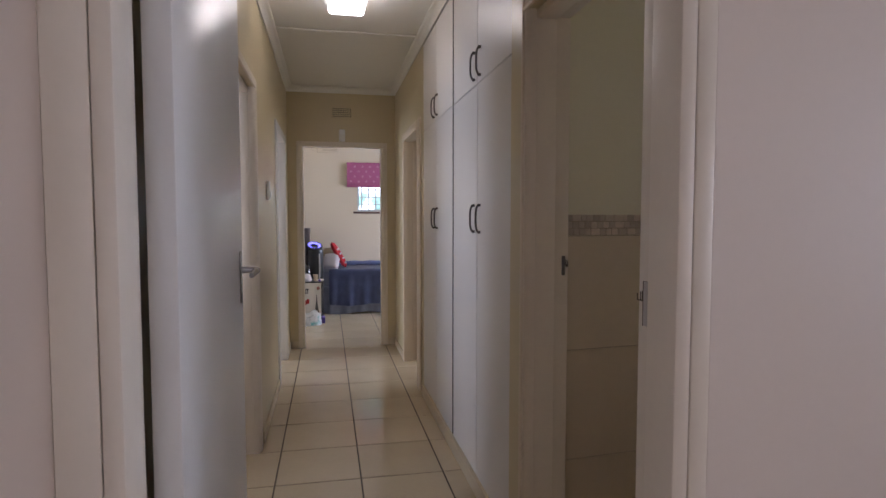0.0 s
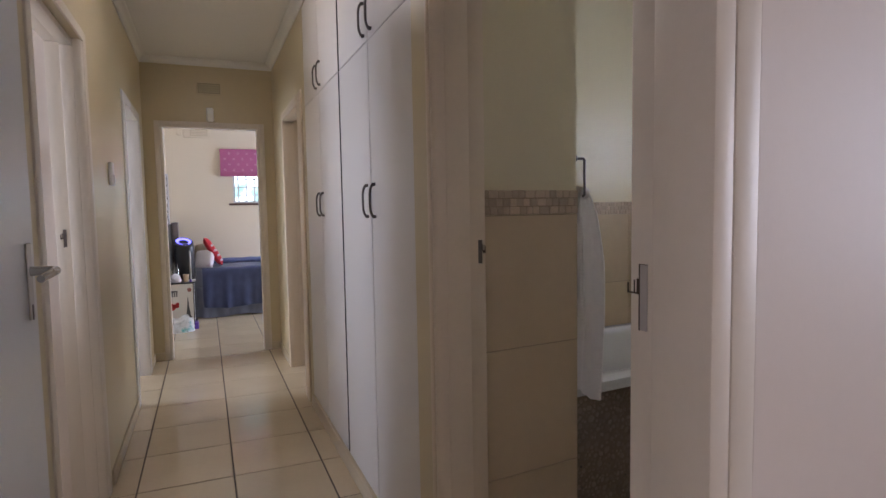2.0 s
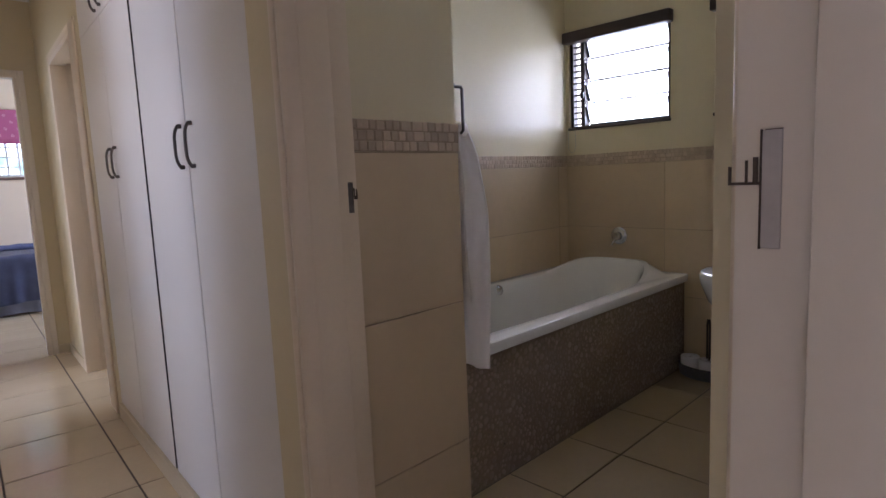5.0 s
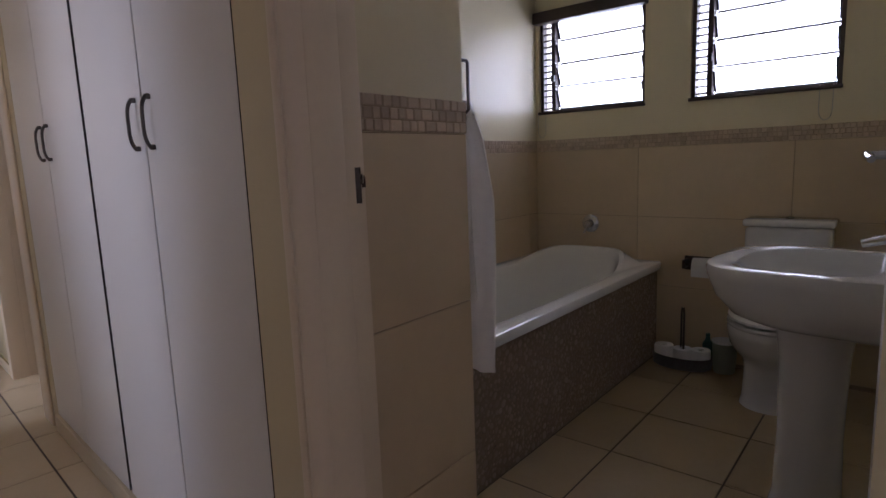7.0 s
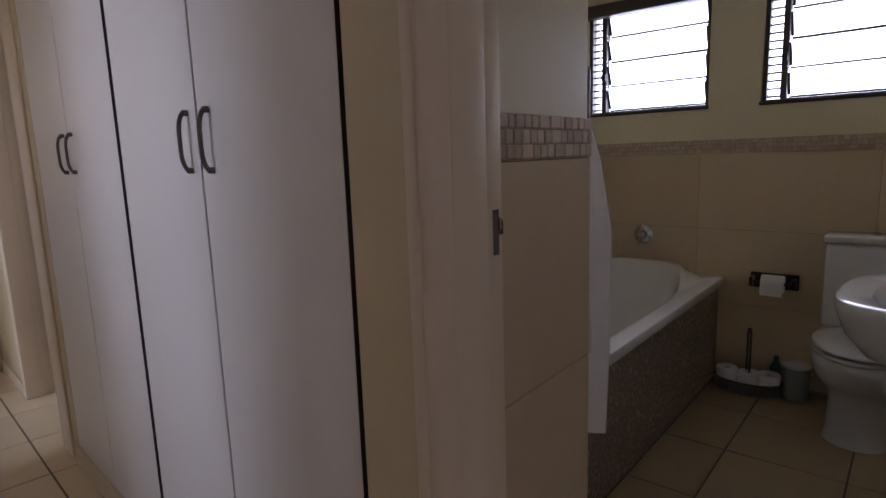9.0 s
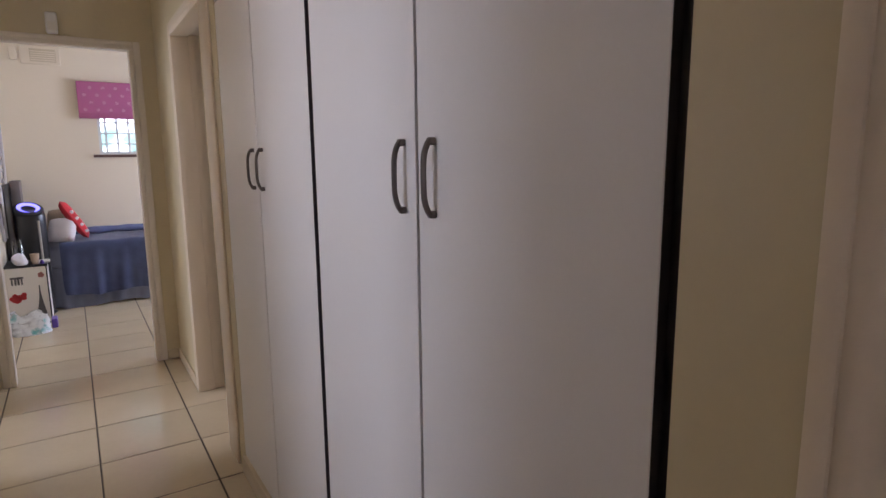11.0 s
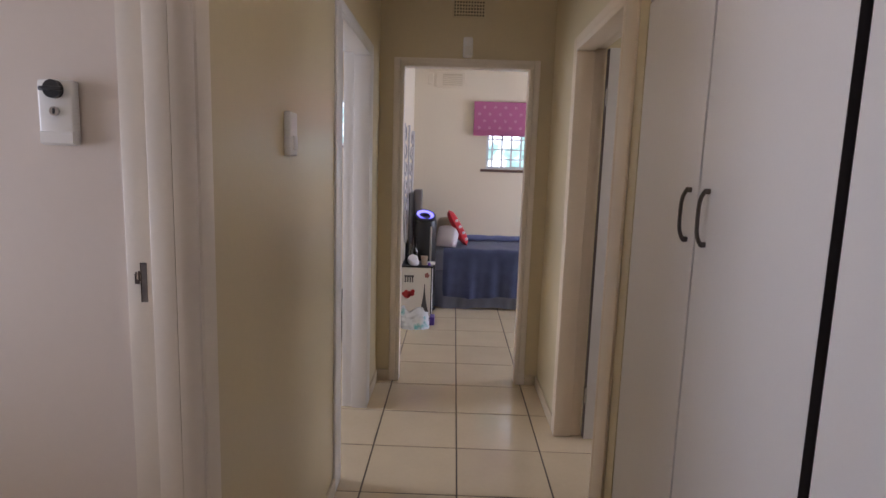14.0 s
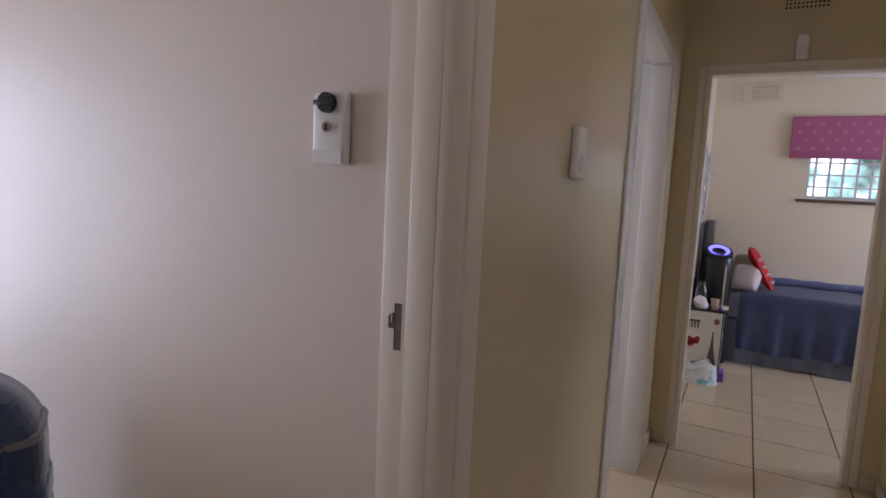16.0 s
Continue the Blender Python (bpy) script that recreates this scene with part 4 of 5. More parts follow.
def drape(x_in, z_bot, side, y0, y1, seed):
    """One hanging layer of cloth with soft folds, from the ring down to z_bot."""
    bm = B()
    nu, nv = 22, 30
    front, back = [], []
    for j in range(nv + 1):
        f = j / nv
        z = 1.330 - (1.330 - z_bot) * f
        for layer, off in ((front, 0.0), (back, -0.006)):
            rowv = []
            for i in range(nu + 1):
                g = i / nu
                y = y0 + (y1 - y0) * (0.5 + (g - 0.5) * (0.62 + 0.38 * min(1, f * 3)))
                wob = 0.006 * math.sin(g * 9 + seed + f * 1.3) * min(1, f * 3 + 0.2) + 0.004 * math.sin(g * 21 + seed * 2.1)
                bulge = x_in * min(1.0, 0.35 + f * 7) + side * 0.016 * math.sin(math.pi * min(1, f * 1.05))
                rowv.append(bm.verts.new((side * (0.006 + off) + bulge + wob, y, z - 0.004 * math.sin(g * 7 + seed))))
            layer.append(rowv)
    for layer in (front, back):
        for j in range(nv):
            for i in range(nu):
                bm.faces.new((layer[j][i], layer[j][i + 1], layer[j + 1][i + 1], layer[j + 1][i]))
    for j in range(nv):
        for i in (0, nu):
            bm.faces.new((front[j][i], front[j + 1][i], back[j + 1][i], back[j][i]))
    for i in range(nu):
        for j in (0, nv):
            bm.faces.new((front[j][i], front[j][i + 1], back[j][i + 1], back[j][i]))
    return bm


part("front_layer", drape(0.030, 0.612, 1, -0.02, 0.155, 0.4), TOWEL, tw, smooth=True)
part("back_layer", drape(-0.014, 0.83, -1, -0.015, 0.15, 1.9), TOWEL, tw, smooth=True)
bm = B()
tube(bm, [(0.0, 0.012, 1.328), (0.0, 0.06, 1.330), (0.0, 0.128, 1.328)], [0.020, 0.026, 0.020], 14)
part("fold_over_ring", bm, TOWEL, tw, smooth=True)

# bathroom floor tiles are laid with its walls
bfloor = askew(solid("floor_bathroom", box(B(), -0.40, UW, -1.40, 0.0, -0.0028, -0.0022), GROUT, "glazed cream bathroom floor tiles", "floor", "structure"))

# ---------------------------------------------------------------- end bedroom
def window_barred(name, x0, x1, z0, z1, y, label):
    root = thing(name, label, "window", kind="structure", at=((x0 + x1) / 2, y, 0))
    h = (x1 - x0) / 2
    for nm, a, b, p, q in (("window_frame", -h, -h + 0.03, z0, z1), ("window_frame", h - 0.03, h, z0, z1), ("window_frame", -h + 0.03, h - 0.03, z0, z0 + 0.03), ("window_frame", -h + 0.03, h - 0.03, z1 - 0.03, z1), ("window_frame", -0.015, 0.015, z0 + 0.03, z1 - 0.03)):
        part(nm, box(B(), a, b, 0.08, 0.12, p, q, 0.003), BARWHITE, root)
    for s in (-1, 1):
        g = part("pane", box(B(), min(s * 0.015, s * (h - 0.03)), max(s * 0.015, s * (h - 0.03)), 0.098, 0.102, z0 + 0.03, z1 - 0.03), GLASS, root)
        g.visible_shadow = False
    k = -h + 0.07
    while k < h:
        part("burglar_bar", box(B(), k - 0.010, k + 0.010, 0.050, 0.056, z0 + 0.002, z1 - 0.002), BARWHITE, root)
        k += 0.105
    for j in range(1, 6):
        z = z0 + (z1 - z0) * j / 6
        part("burglar_bar", box(B(), -h, h, 0.057, 0.063, z - 0.007, z + 0.007), BARWHITE, root)
    part("window_sill", box(B(), -h - 0.06, h + 0.06, -0.030, 0.045, z0 - 0.030, z0 - 0.002, 0.004, 2), mat("brown_sill_paint", (0.16, 0.09, 0.07), 0.4, var=0.15, scale=12, bump=0.02), root, "brown window sill", smooth=True)
    return root


window_barred("window_4", -2.3, -1.02, 1.62, 2.12, YB, "window with white burglar bars in the side bedroom")
window_barred("window_3", 0.285, 1.45, 1.41, 2.06, YB, "window with white burglar bars and a brown sill")

bl = thing("roman_blind", "pink roman blind with pale flower print, half raised", "blind", at=(0.135, YB, 0))
bm = B()
for k in range(3):
    box(bm, 0.0, 1.45, -0.028 - k * 0.010, -0.020 - k * 0.010, 1.780 + k * 0.018, 2.130, 0.003)
part("fabric", bm, PINK, bl, smooth=True)
part("hem_fold", box(B(), -0.002, 1.452, -0.056, -0.0485, 1.767, 1.827, 0.004, 2), PINK, bl, smooth=True)
part("head_rail", box(B(), 0.0, 1.45, -0.019, -0.001, 2.095, 2.135, 0.003), PINK, bl)
flw = B()
random.seed(3)
for j in range(4):
    for i in range(13):
        cx, cz = 0.06 + i * 0.112 + (0.056 if j % 2 else 0), 1.855 + j * 0.072
        for a in range(5):
            t = 2 * math.pi * a / 5 + random.random()
            lathe(flw, [(0.0, 0.0), (0.007, 0.0), (0.007, 0.0008), (0.0, 0.0008)], (0, 0, 0), 7, m=Matrix.Translation((cx + 0.010 * math.cos(t), -0.0485, cz + 0.010 * math.sin(t))) @ pose(0, 0, 0, 90, 0, 0))
tagged(part("flower_print", flw, PINKDOT, bl, "pale pink printed flowers"), kind="stuff")

# bed with a blanket that hangs down in front
bed = thing("bed", "single bed with a slate blue fleece blanket", "bed", at=(-0.30, 5.05, 0))
BX0, BX1, BY0, BY1, BZ = 0.0, 2.0, 0.0, 0.71, 0.60
part("mattress", box(B(), BX0, BX1, BY0 + 0.02, BY1, 0.36, BZ - 0.02, 0.05, 4), VALANCE, bed, smooth=True)
part("bed_base", box(B(), BX0 + 0.02, BX1, BY0 + 0.04, BY1, 0.05, 0.355, 0.01), VALANCE, bed)


def cloth(x0, x1, z_top, z_bot, y_face, seed, amp, over=0.0, ybk=0.7):
    """A cloth that lies on the bed and hangs down its front with folds."""
    bm = B()
    prof = []
    for k in range(8):
        prof.append((ybk - (ybk - y_face - 0.02) * k / 7, z_top))
    for k in range(1, 5):
        a = math.pi / 2 * k / 4
        prof.append((y_face + 0.02 - 0.045 * math.sin(a), z_top - 0.045 * (1 - math.cos(a))))
    n2 = 14
    for k in range(1, n2 + 1):
        prof.append((y_face - 0.025, z_top - 0.045 - (z_top - 0.045 - z_bot) * k / n2))
    nu = 90
    rows = []
    for i in range(nu + 1):
        x = x0 + (x1 - x0) * i / nu
        r = []
        for j, (y, z) in enumerate(prof):
            hang = max(0.0, (j - 11) / n2)
            w = amp * hang * (math.sin(x * 31 + seed) + 0.6 * math.sin(x * 57 + seed * 2 + hang) + 0.5 * math.sin(x * 13 + seed * 3))
            lump = 0.008 * noise.noise((x * 6, y * 7 + seed, z * 3))
            r.append(bm.verts.new((x + 0.01 * hang * math.sin(x * 20), y - w - 0.012 * hang, z + lump * (1 - hang) + (0.012 * math.sin(x * 9 + seed) * hang if j == len(prof) - 1 else 0))))
        rows.append(r)
    for a, b in zip(rows, rows[1:]):
        for j in range(len(prof) - 1):
            bm.faces.new((a[j], a[j + 1], b[j + 1], b[j]))
    ob_geo = bm.faces[:]
    bmesh.ops.solidify(bm, geom=ob_geo, thickness=0.006)
    return bm


part("valance", cloth(0.0, 2.0, 0.385, 0.012, 0.02, 2.0, 0.010, ybk=0.3), VALANCE, bed, "grey-blue gathered valance", smooth=True)
blanket = thing("blanket", "slate blue fleece blanket spread over the bed", "blanket", at=(-0.30, 5.05, 0))
part("blanket_cloth", cloth(0.16, 2.0, BZ + 0.012, 0.125, 0.0, 0.7, 0.015), BLUEBLANKET, blanket, smooth=True)
part("blanket_roll", tube(B(), [(0.16 + 0.1 * k, 0.66 + 0.015 * math.sin(k * 1.7), BZ + 0.045) for k in range(19)], [0.035 + 0.006 * math.sin(k * 2.3) for k in range(19)], 12), BLUEBLANKET, blanket, smooth=True)


def cushion(name, label, mt, place, size, tilt, spin, category="cushion"):
    """A soft filled cushion leaning back."""
    root = thing(name, label, category, at=place)
    bm = B()
    n = 14
    m = pose(0, 0, 0, tilt, 0, spin)
    grid = {}
    for s in (1, -1):
        for i in range(n + 1):
            for j in range(n + 1):
                a, b = -1 + 2 * i / n, -1 + 2 * j / n
                edge = (1 - a ** 4) * (1 - b ** 4)
                pin = 1 - 0.07 * (a * a * b * b)
                if s < 0 and (i in (0, n) or j in (0, n)):
                    grid[(s, i, j)] = grid[(1, i, j)]
                    continue
                grid[(s, i, j)] = bm.verts.new(m @ Vector((a * size[0] / 2 * pin, s * size[1] / 2 * max(0, edge) ** 0.5, (b * 0.5 + 0.5) * size[2] * pin)))
        for i in range(n):
            for j in range(n):
                bm.faces.new((grid[(s, i, j)], grid[(s, i + 1, j)], grid[(s, i + 1, j + 1)], grid[(s, i, j + 1)]))
    part("cover", bm, mt, root, smooth=True)
    return root


PILLOWW = mat("white_printed_cotton", (0.80, 0.75, 0.80), 0.9, var=0.06, scale=9, fine=200, bump=0.04, spots=((0.60, 0.38, 0.50), 11.0, 0.60))
REDF = mat("red_cotton", (0.55, 0.03, 0.04), 0.85, var=0.1, scale=14, bump=0.04)
BEIGEF = mat("beige_cotton", (0.50, 0.40, 0.30), 0.9, var=0.1, scale=14, bump=0.04)
cushion("pillow", "white pillow with a pink print on the bed", PILLOWW, (-0.125, 5.14, BZ + 0.014), (0.24, 0.10, 0.23), -24, -24, "pillow")
cushion("cushion", "beige cushion behind a printed pillow", BEIGEF, (-0.13, 5.36, BZ + 0.03), (0.24, 0.10, 0.27), -10, -30)
rc = cushion("cushion", "red cushion with white patches leaning on a pillow", REDF, (0.06, 5.30, BZ + 0.06), (0.27, 0.09, 0.40), 0, 90)
rc.matrix_basis = pose(0.095, 5.27, BZ + 0.030, 0, -30, 0)
for k in range(4):
    part("white_patch", box(B(), 0.012, 0.044, -0.125, -0.095, 0.05 + k * 0.07, 0.078 + k * 0.07, 0.006), PILLOWW, rc, "white printed patch")
hb = thing("headboard", "dark upholstered headboard standing against the wall", "headboard", at=(-0.46, 5.05, 0))
part("panel", box(B(), -0.055, -0.02, -0.10, 0.62, 0.0, 1.15, 0.01, 2), BLACK, hb, smooth=True)
part("side_panel", box(B(), -0.018, 0.06, 0.40, 0.66, 0.0, 1.17, 0.008, 2), mat("grey_brown_board", (0.20, 0.165, 0.15), 0.6, var=0.1, bump=0.02), hb, smooth=True)

# bedside box with Paris prints
ns = thing("bedside_cabinet", "white bedside cabinet with printed red and black pictures", "bedside cabinet", at=(-0.385, 4.60, 0))
PRINTW = mat("white_printed_board", (0.70, 0.66, 0.60), 0.55, var=0.04, scale=8, bump=0.01)
part("cabinet_body", box(B(), -0.15, 0.15, 0.0, 0.36, 0.0, 0.485, 0.004), PRINTW, ns)
part("cabinet_top", box(B(), -0.158, 0.158, -0.010, 0.368, 0.486, 0.502, 0.003), BLACK, ns, "dark edged top")
for a, b, p, q in ((-0.152, -0.142, 0.0, 0.485), (0.142, 0.152, 0.0, 0.485), (-0.142, 0.142, 0.0, 0.010)):
    part("edge_strip", box(B(), a, b, -0.004, -0.0005, p, q), BLACK, ns)
bm = B()
box(bm, -0.105, -0.015, -0.003, -0.0006, 0.395, 0.412)
for k in range(4):
    box(bm, -0.100 + k * 0.022, -0.088 + k * 0.022, -0.003, -0.0006, 0.345, 0.394)
part("arch_print", bm, mat("dark_grey_print", (0.09, 0.085, 0.085), 0.7, bump=0.0), ns, "dark printed arch")
bm = B()
for k in range(10):
    f = k / 10
    w = 0.034 * (1 - f) ** 2 + 0.004
    box(bm, 0.085 - w, 0.085 + w, -0.003, -0.0006, 0.06 + f * 0.27, 0.06 + f * 0.27 + 0.0268)
part("tower_print", bm, MATS["dark_grey_print"], ns, "dark printed tower")
bm = B()
random.seed(9)
for k in range(16):
    t, rr = random.uniform(0, 6.28), random.uniform(0, 0.055)
    lathe(bm, [(0.0, 0.0), (0.020, 0.0), (0.020, 0.001), (0.0, 0.001)], (0, 0, 0), 9, m=Matrix.Translation((-0.055 + rr * math.cos(t), -0.0006 - 0.0002 * (k % 4), 0.235 + rr * 0.7 * math.sin(t))) @ pose(0, 0, 0, 90, 0, 0))
part("rose_print", bm, mat("red_print", (0.50, 0.03, 0.03), 0.6, bump=0.0), ns, "red printed roses")
bm = B()
for k in range(5):
    lathe(bm, [(0.0, 0.0), (0.012, 0.0), (0.012, 0.001), (0.0, 0.001)], (0, 0, 0), 8, m=Matrix.Translation((0.105 + 0.012 * math.cos(k * 1.3), -0.0008, 0.415 + 0.014 * math.sin(k * 1.3))) @ pose(0, 0, 0, 90, 0, 0))
part("small_rose_print", bm, mat("faded_rose_print", (0.36, 0.14, 0.12), 0.6, bump=0.0), ns)
# things on the cabinet
gl = thing("glass_jar", "clear glass jar standing on the bedside cabinet", "jar", at=(-0.42, 4.74, 0.502))
part("jar_body", lathe(B(), [(0.0, 0.0), (0.040, 0.0), (0.044, 0.01), (0.044, 0.13), (0.030, 0.16), (0.030, 0.20), (0.027, 0.20), (0.027, 0.16), (0.040, 0.128), (0.040, 0.012), (0.0, 0.008)], (0, 0, 0), 20), glass("clear_jar_glass", (0.92, 0.95, 0.96)), gl, smooth=True)
cp = thing("paper_cup", "beige cup on the bedside cabinet", "cup", at=(-0.31, 4.66, 0.502))
part("cup_body", lathe(B(), [(0.0, 0.0), (0.024, 0.0), (0.034, 0.085), (0.031, 0.085), (0.022, 0.005), (0.0, 0.005)], (0, 0, 0), 20), mat("beige_card", (0.50, 0.38, 0.27), 0.6, bump=0.01), cp, smooth=True)
pb = thing("crumpled_bag", "small white crumpled bag on the bedside cabinet", "bag", at=(-0.41, 4.64, 0.502))
bm = B()
bmesh.ops.create_icosphere(bm, subdivisions=3, radius=0.055)
for v in bm.verts:
    v.co *= 1 + 0.35 * noise.noise(v.co * 22)
    v.co.z = max(0.0, v.co.z + 0.045)
part("bag_body", bm, mat("thin_white_plastic", (0.72, 0.69, 0.72), 0.4, var=0.1, scale=20, bump=0.05), pb, smooth=True)
nb = thing("notebook", "pale notebook lying on the bedside cabinet", "book", at=(-0.27, 4.70, 0.502))
part("cover", box(B(), -0.05, 0.06, -0.04, 0.10, 0.001, 0.012, 0.002), PRINTW, nb)
pf = thing("purple_trinket", "small purple object on the bedside cabinet", "trinket", at=(-0.262, 4.635, 0.502))
part("body", lathe(B(), [(0.0, 0.0), (0.014, 0.0), (0.016, 0.012), (0.008, 0.03), (0.0, 0.032)], (0, 0, 0), 12), mat("purple_plastic", (0.12, 0.06, 0.35), 0.4, bump=0.0), pf, smooth=True)

# tower fan with a blue lit ring
fn = thing("tower_fan", "tall black tower fan with a blue lit ring", "fan", at=(-0.325, 4.985, 0))
part("base", lathe(B(), [(0.0, 0.0), (0.115, 0.0), (0.12, 0.006), (0.105, 0.018), (0.06, 0.03), (0.0, 0.03)], (0, 0, 0), 32), BLACK, fn, smooth=True)
part("body", lathe(B(), [(0.095, 0.03), (0.105, 0.05), (0.108, 0.82), (0.106, 0.885), (0.098, 0.915), (0.060, 0.930), (0.0, 0.930)], (0, 0, 0), 40, sx=1.04, sy=0.9), BLACK, fn, smooth=True)
part("silver_strip", box(B(), 0.050, 0.068, -0.091, -0.068, 0.10, 0.84, 0.004), STEEL, fn, "vertical silver strip")
TLT = Matrix.Translation((-0.006, -0.02, 0.930)) @ pose(0, 0, 0, 36, 8, 0)
part("top_cap", lathe(B(), [(0.0, -0.050), (0.096, -0.050), (0.108, -0.03), (0.112, 0.006), (0.108, 0.020), (0.094, 0.028), (0.080, 0.022), (0.0, 0.004)], (0, 0, 0), 40, sy=0.80, m=TLT), BLACK, fn, smooth=True)
bm = B()
nr = 40
r0, r1, z = 0.055, 0.084, 0.026
inn = [bm.verts.new(TLT @ Vector((r0 * math.cos(6.2832 * k / nr), 0.72 * r0 * math.sin(6.2832 * k / nr), z - 0.008))) for k in range(nr)]
outr = [bm.verts.new(TLT @ Vector((r1 * math.cos(6.2832 * k / nr), 0.74 * r1 * math.sin(6.2832 * k / nr), z + 0.004))) for k in range(nr)]
for k in range(nr):
    bm.faces.new((inn[k], inn[(k + 1) % nr], outr[(k + 1) % nr], outr[k]))
bmesh.ops.solidify(bm, geom=bm.faces[:], thickness=0.006)
part("light_ring", bm, glow("blue_led_ring", (0.22, 0.20, 1.0), 2.2), fn, "blue lit ring")

# carrier bag on the floor
cb = thing("carrier_bag", "white and turquoise plastic carrier bag on the floor", "bag", at=(-0.37, 4.30, 0))
bm = B()
nx, nz = 20, 16
for s in (1, -1):
    grid = [[None] * (nz + 1) for _ in range(nx + 1)]
    for i in range(nx + 1):
        for j in range(nz + 1):
            a, f = -1 + 2 * i / nx, j / nz
            d = 0.075 * (1 - 0.75 * f) * (1 - a ** 6) * (0.9 + 0.1 * math.cos(a * 3))
            cr = 0.016 * noise.noise((a * 3, f * 5, s * 2.0)) + 0.008 * noise.noise((a * 9, f * 9, s))
            grid[i][j] = bm.verts.new((a * (0.135 - 0.012 * f) + cr, s * (d + abs(cr) * 0.4) + cr, max(0.0, f * (0.165 + 0.02 * math.sin(a * 5)) + cr * f)))
    for i in range(nx):
        for j in range(nz):
            bm.faces.new((grid[i][j], grid[i + 1][j], grid[i + 1][j + 1], grid[i][j + 1]))
part("bag_body", bm, mat("white_turquoise_plastic", (0.74, 0.77, 0.80), 0.32, var=0.05, scale=12, bump=0.05, spots=((0.16, 0.50, 0.52), 9.0, 0.58)), cb, smooth=True)
pp = thing("purple_box", "small purple box on the bedroom floor", "box", at=(-0.215, 4.44, 0))
part("box_body", box(B(), -0.02, 0.02, -0.06, 0.06, 0.0, 0.075, 0.004), MATS["purple_plastic"], pp, smooth=True)

# silver wall ornament
orn = thing("wall_ornament", "tall silver filigree ornament on the bedroom wall", "ornament", at=(XB, 4.95, 0))
bm = B()
for s in (-1, 1):
    tube(bm, [(0.018, s * (0.02 + 0.56 * math.sin(math.pi * (1 - 0.55 * k / 16) * 0.9)), 0.70 + 1.08 * k / 16) for k in range(17)], 0.014, 8)
    for c in range(5):
        z = 1.05 + c * 0.16
        tube(bm, [(0.018, s * (0.20 + 0.05 * c + 0.16 * math.cos(t) * (1 - t / 9)), z + 0.09 * math.sin(t) * (1 - t / 9)) for t in [0.4 * q for q in range(16)]], 0.008, 6)
tube(bm, [(0.018, 0.0, 0.70), (0.018, 0.0, 1.80)], 0.010, 8)
part("scrollwork", bm, mat("silver_painted_metal", (0.52, 0.50, 0.52), 0.4, metal=0.4, var=0.1, scale=20, bump=0.02), orn, smooth=True)
# wall plates high on the wall
vp = thing("air_vent", "cream painted square vent high on the bedroom wall", "air vent", at=(-0.13, YB, 0))
part("vent_frame", box(B(), -0.16, 0.16, -0.014, -0.0005, 2.27, 2.44, 0.004), BEDWALL, vp, smooth=True)
part("vent_backing", box(B(), -0.085, 0.125, -0.0165, -0.0145, 2.295, 2.415), SKIRT, vp)
for k in range(5):
    part("vent_slat", box(B(), -0.08, 0.12, -0.023, -0.017, 2.305 + k * 0.02, 2.315 + k * 0.02, 0.001), BEDWALL, vp)
vs = thing("wall_box", "small cream cover plate on the bedroom wall", "cover plate", at=(-0.345, YB, 0))
part("cover", box(B(), -0.03, 0.03, -0.022, -0.0005, 2.30, 2.42, 0.004), BEDWALL, vs, smooth=True)
cr = thing("curtain_rail", "white curtain rail on the bedroom wall above the blind", "curtain rail", at=(0.27, YB, 0))
part("rail", box(B(), 0.0, 1.50, -0.070, -0.042, 2.452, 2.484, 0.006, 2), WPLAST, cr, smooth=True)
for x in (0.06, 0.75, 1.44):
    part("bracket", box(B(), x - 0.012, x + 0.012, -0.0415, -0.0005, 2.455, 2.480, 0.003), WPLAST, cr)

# garden behind the bedroom window
def garden_glow():
    m = bpy.data.materials.new("bright_garden")
    m.use_nodes = True
    nt = m.node_tree
    N, L = nt.nodes.new, nt.links.new
    tc, n1, ramp, e = N("ShaderNodeTexCoord"), N("ShaderNodeTexNoise"), N("ShaderNodeValToRGB"), N("ShaderNodeEmission")
    n1.inputs["Scale"].default_value, n1.inputs["Detail"].default_value = 2.2, 8
    L(tc.outputs["Object"], n1.inputs["Vector"]), L(n1.outputs[0], ramp.inputs[0])
    ramp.color_ramp.elements[0].position, ramp.color_ramp.elements[0].color = 0.36, (0.035, 0.065, 0.045, 1)
    ramp.color_ramp.elements[1].position, ramp.color_ramp.elements[1].color = 0.57, (0.88, 0.97, 1.0, 1)
    mid = ramp.color_ramp.elements.new(0.5)
    mid.color = (0.22, 0.36, 0.33, 1)
    L(ramp.outputs[0], e.inputs[0])
    e.inputs[1].default_value = 3.5
    L(e.outputs[0], nt.nodes["Material Output"].inputs[0])
    return m


GARDEN = garden_glow()
solid("backdrop_garden", box(B(), -4.0, 6.0, 8.6, 8.62, -0.5, 4.5), GARDEN, "bright garden foliage behind the windows", "backdrop", "structure")
bm = B()
box(bm, 7.0, 7.02, -6, 6, -1, 6)
solid("backdrop_haze", bm, OUT, "bright hazy daylight outside the bathroom", "backdrop", "structure")
solid("ground", box(B(), -60, 60, -60, 60, -0.35, -0.13), mat("garden_lawn", (0.10, 0.13, 0.06), 0.9, var=0.25, scale=3, bump=0.05), "green lawn round the house", "ground", "structure")

# suitcase in the study
sc = thing("suitcase", "dark blue ribbed suitcase standing against the wall", "suitcase", at=(-1.612, 0.083, 0), turn=58)
SHELL = mat("dark_blue_ribbed_shell", (0.008, 0.036, 0.105), 0.27, var=0.3, scale=14, fine=50, bump=0.06, coat=0.35)


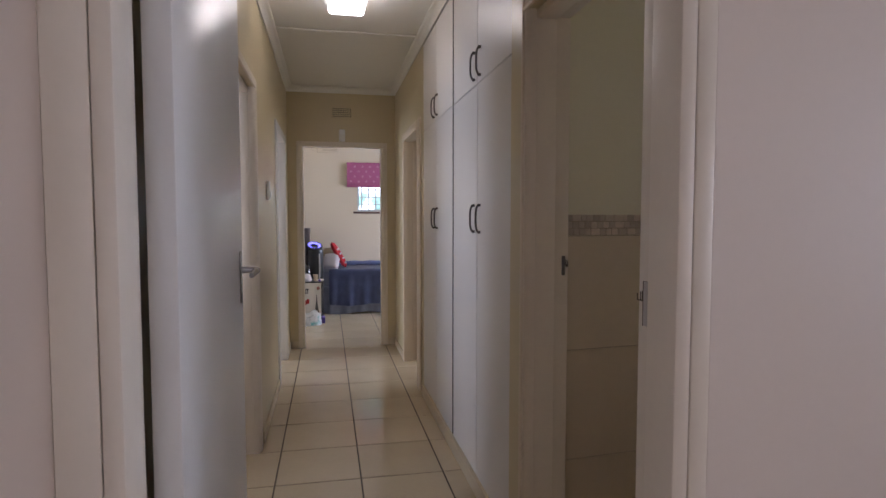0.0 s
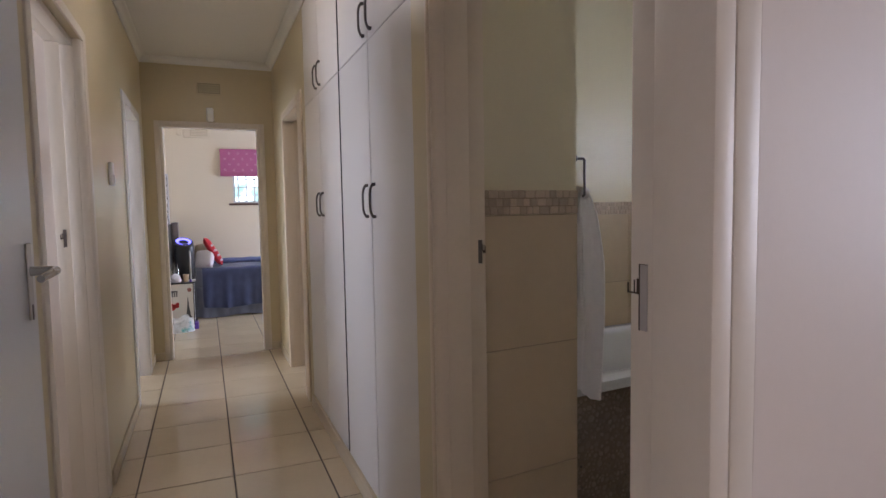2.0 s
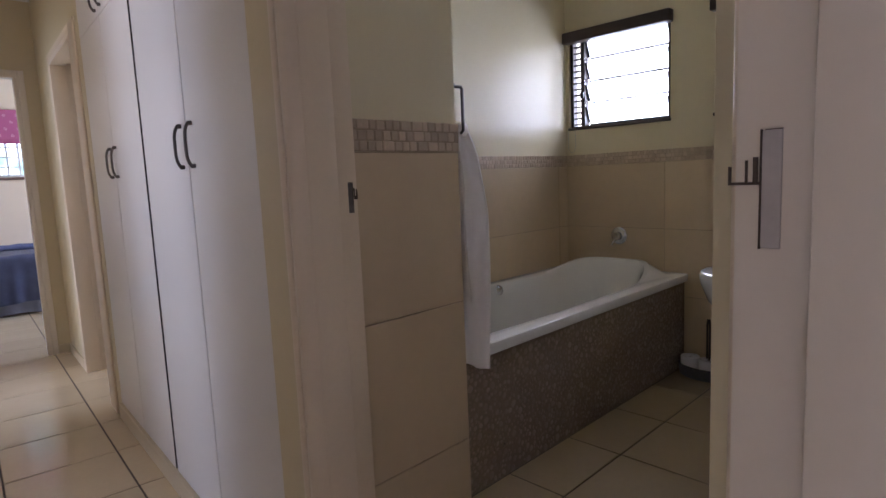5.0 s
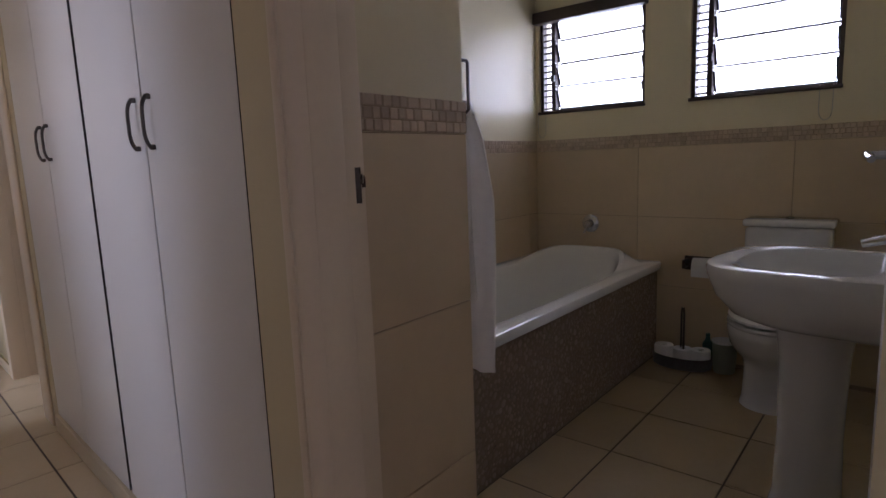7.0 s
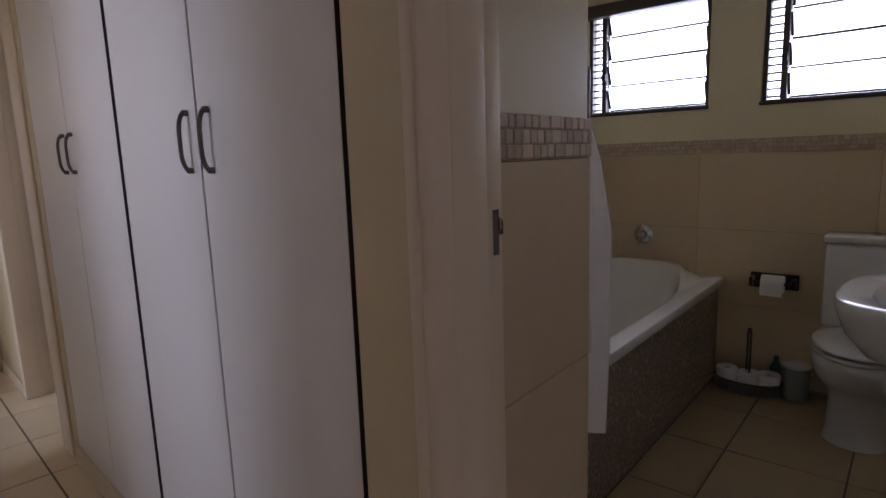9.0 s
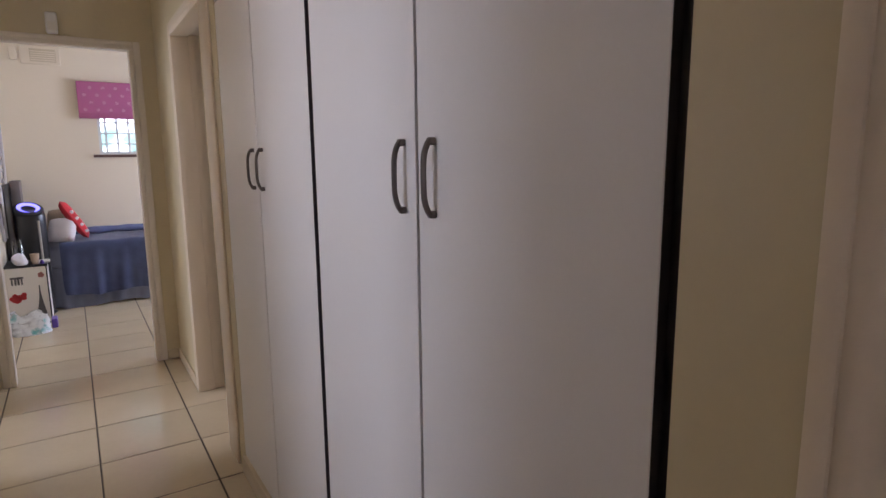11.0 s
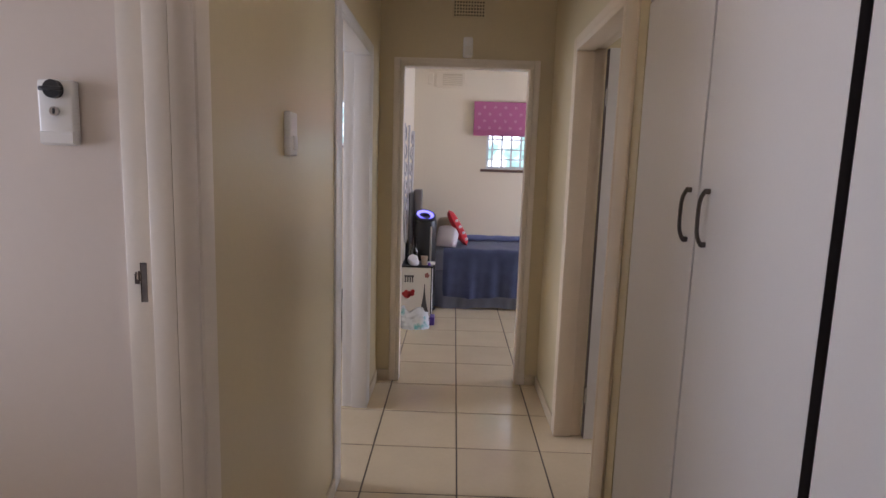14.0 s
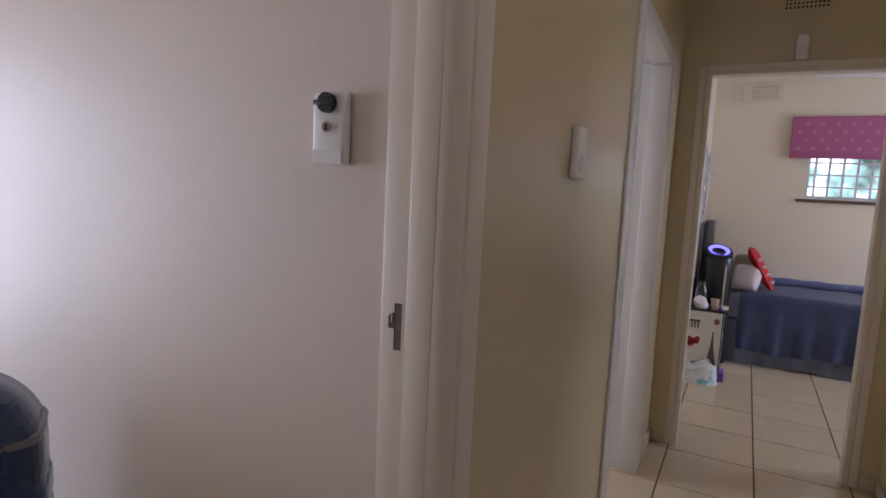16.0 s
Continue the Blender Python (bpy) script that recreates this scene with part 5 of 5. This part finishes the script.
def shell_outline(w, z0, z1, r, n=15):
    """A rectangle with round corners, standing upright."""
    out = []
    for cx, cz, a0 in ((w - r, z1 - r, 0), (-w + r, z1 - r, 90), (-w + r, z0 + r * 0.5, 180), (w - r, z0 + r * 0.5, 270)):
        rr = r if a0 < 180 else r * 0.5
        cx = math.copysign(w - rr, cx)
        for k in range(n):
            a = radians(a0 + 90 * k / (n - 1))
            out.append((cx + rr * math.cos(a), cz + rr * math.sin(a)))
    return out


def shell(w, z0, z1, r, y0, y1, soft):
    """An upright case with softened front and back edges."""
    bm = B()
    rings = []
    for y, d in ((y0, soft), (y0 + soft * 0.35, soft * 0.35), (y0 + soft, 0.0), (y1 - soft, 0.0), (y1 - soft * 0.35, soft * 0.35), (y1, soft)):
        rings.append([bm.verts.new((x, y, z)) for x, z in shell_outline(w - d, z0 + d, z1 - d, max(0.02, r - d))])
    for q, t in zip(rings, rings[1:]):
        for k in range(len(q)):
            bm.faces.new((q[k], q[(k + 1) % len(q)], t[(k + 1) % len(q)], t[k]))
    bm.faces.new(rings[0])
    bm.faces.new(rings[-1][::-1])
    return bm


def footprint(w, d, z, n=40):
    """A level ring of the case with rounded upright edges."""
    out = []
    for k in range(n):
        t = 2 * math.pi * k / n
        c, q = math.cos(t), math.sin(t)
        out.append((w * math.copysign(abs(c) ** 0.36, c), d * math.copysign(abs(q) ** 0.36, q), z))
    return out


def half_width(z):
    """Half the width of the case at height z under its rounded top."""
    return 0.29 if z < 0.818 else 0.12 + math.sqrt(max(0.0, 0.17 ** 2 - (z - 0.818) ** 2))


def level_band(z0, z1, out):
    """A raised band that runs round the case."""
    bm = B()
    rings = []
    for z, d in ((z0, -0.012), (z0 + 0.003, out * 0.6), (z0 + 0.011, out), (z1 - 0.011, out), (z1 - 0.003, out * 0.6), (z1, -0.012)):
        rings.append([bm.verts.new(p) for p in footprint(half_width(z) + d, 0.118 + d, z)])
    for q, t in zip(rings, rings[1:]):
        for k in range(len(q)):
            bm.faces.new((q[k], q[(k + 1) % len(q)], t[(k + 1) % len(q)], t[k]))
    bm.faces.new(rings[0][::-1])
    bm.faces.new(rings[-1])
    return bm


part("shell", shell(0.288, 0.04, 0.988, 0.17, -0.116, 0.116, 0.05), SHELL, sc, smooth=True)
for k in range(9):
    z = 0.10 + k * 0.073
    part("rib", level_band(z, z + 0.062, 0.005), SHELL, sc, smooth=True)
for s in (-1, 1):
    part("wheel", tube(B(), [(s * 0.22 - 0.015, 0.0, 0.03), (s * 0.22 + 0.015, 0.0, 0.03)], 0.03, 16), BLACK, sc, smooth=True)
part("strap", level_band(0.852, 0.872, 0.006), mat("pale_grey_webbing", (0.17, 0.15, 0.15), 0.3, var=0.2, scale=25, bump=0.06), sc, "pale grey luggage strap", smooth=True)

# ---------------------------------------------------------------- floor
P = 0.425
floor = solid("floor", box(B(), -3.8, 3.7, -5.5, 6.0, -0.12, -0.003), GROUT, "glazed cream floor tiles with dark grout", "floor", "structure")


def tile_mesh(name, w, d, h, material, r=0.002):
    return mesh_of(name, box(B(), -w / 2, w / 2, -d / 2, d / 2, -h, 0, r), material)


tm = tile_mesh("tile", P - 0.007, P - 0.007, 0.004, TILE)


def lay(i0, i1, j0, j1):
    for i in range(i0, i1):
        for j in range(j0, j1):
            t = new("tile", tm)
            t.parent = floor
            t.location = ((i + 0.5) * P, (j + 0.5) * P, random.uniform(-0.0003, 0.0003))


lay(-2, 2, -7, 8)
lay(-2, 6, 8, 14)
rest = B()
for i in range(-9, 9):
    for j in range(-13, 9):
        if (i < -2 or j < -7) and not (i >= 2 and j >= -7):
            box(rest, i * P + 0.0035, (i + 1) * P - 0.0035, j * P + 0.0035, (j + 1) * P - 0.0035, -0.004, 0.0)
o = part("floor_tiles", rest, TILE, floor)
tagged(o, kind="stuff")

bu, bv = 1.33, -0.27
for i in range(-4, 3):
    for j in range(-3, 1):
        p, q = max(-0.40, bu + i * P), min(UW - 0.009, bu + (i + 1) * P)
        r0, r1 = max(-1.40, bv + j * P), min(-0.012, bv + (j + 1) * P)
        if q - p > 0.02 and r1 - r0 > 0.02:
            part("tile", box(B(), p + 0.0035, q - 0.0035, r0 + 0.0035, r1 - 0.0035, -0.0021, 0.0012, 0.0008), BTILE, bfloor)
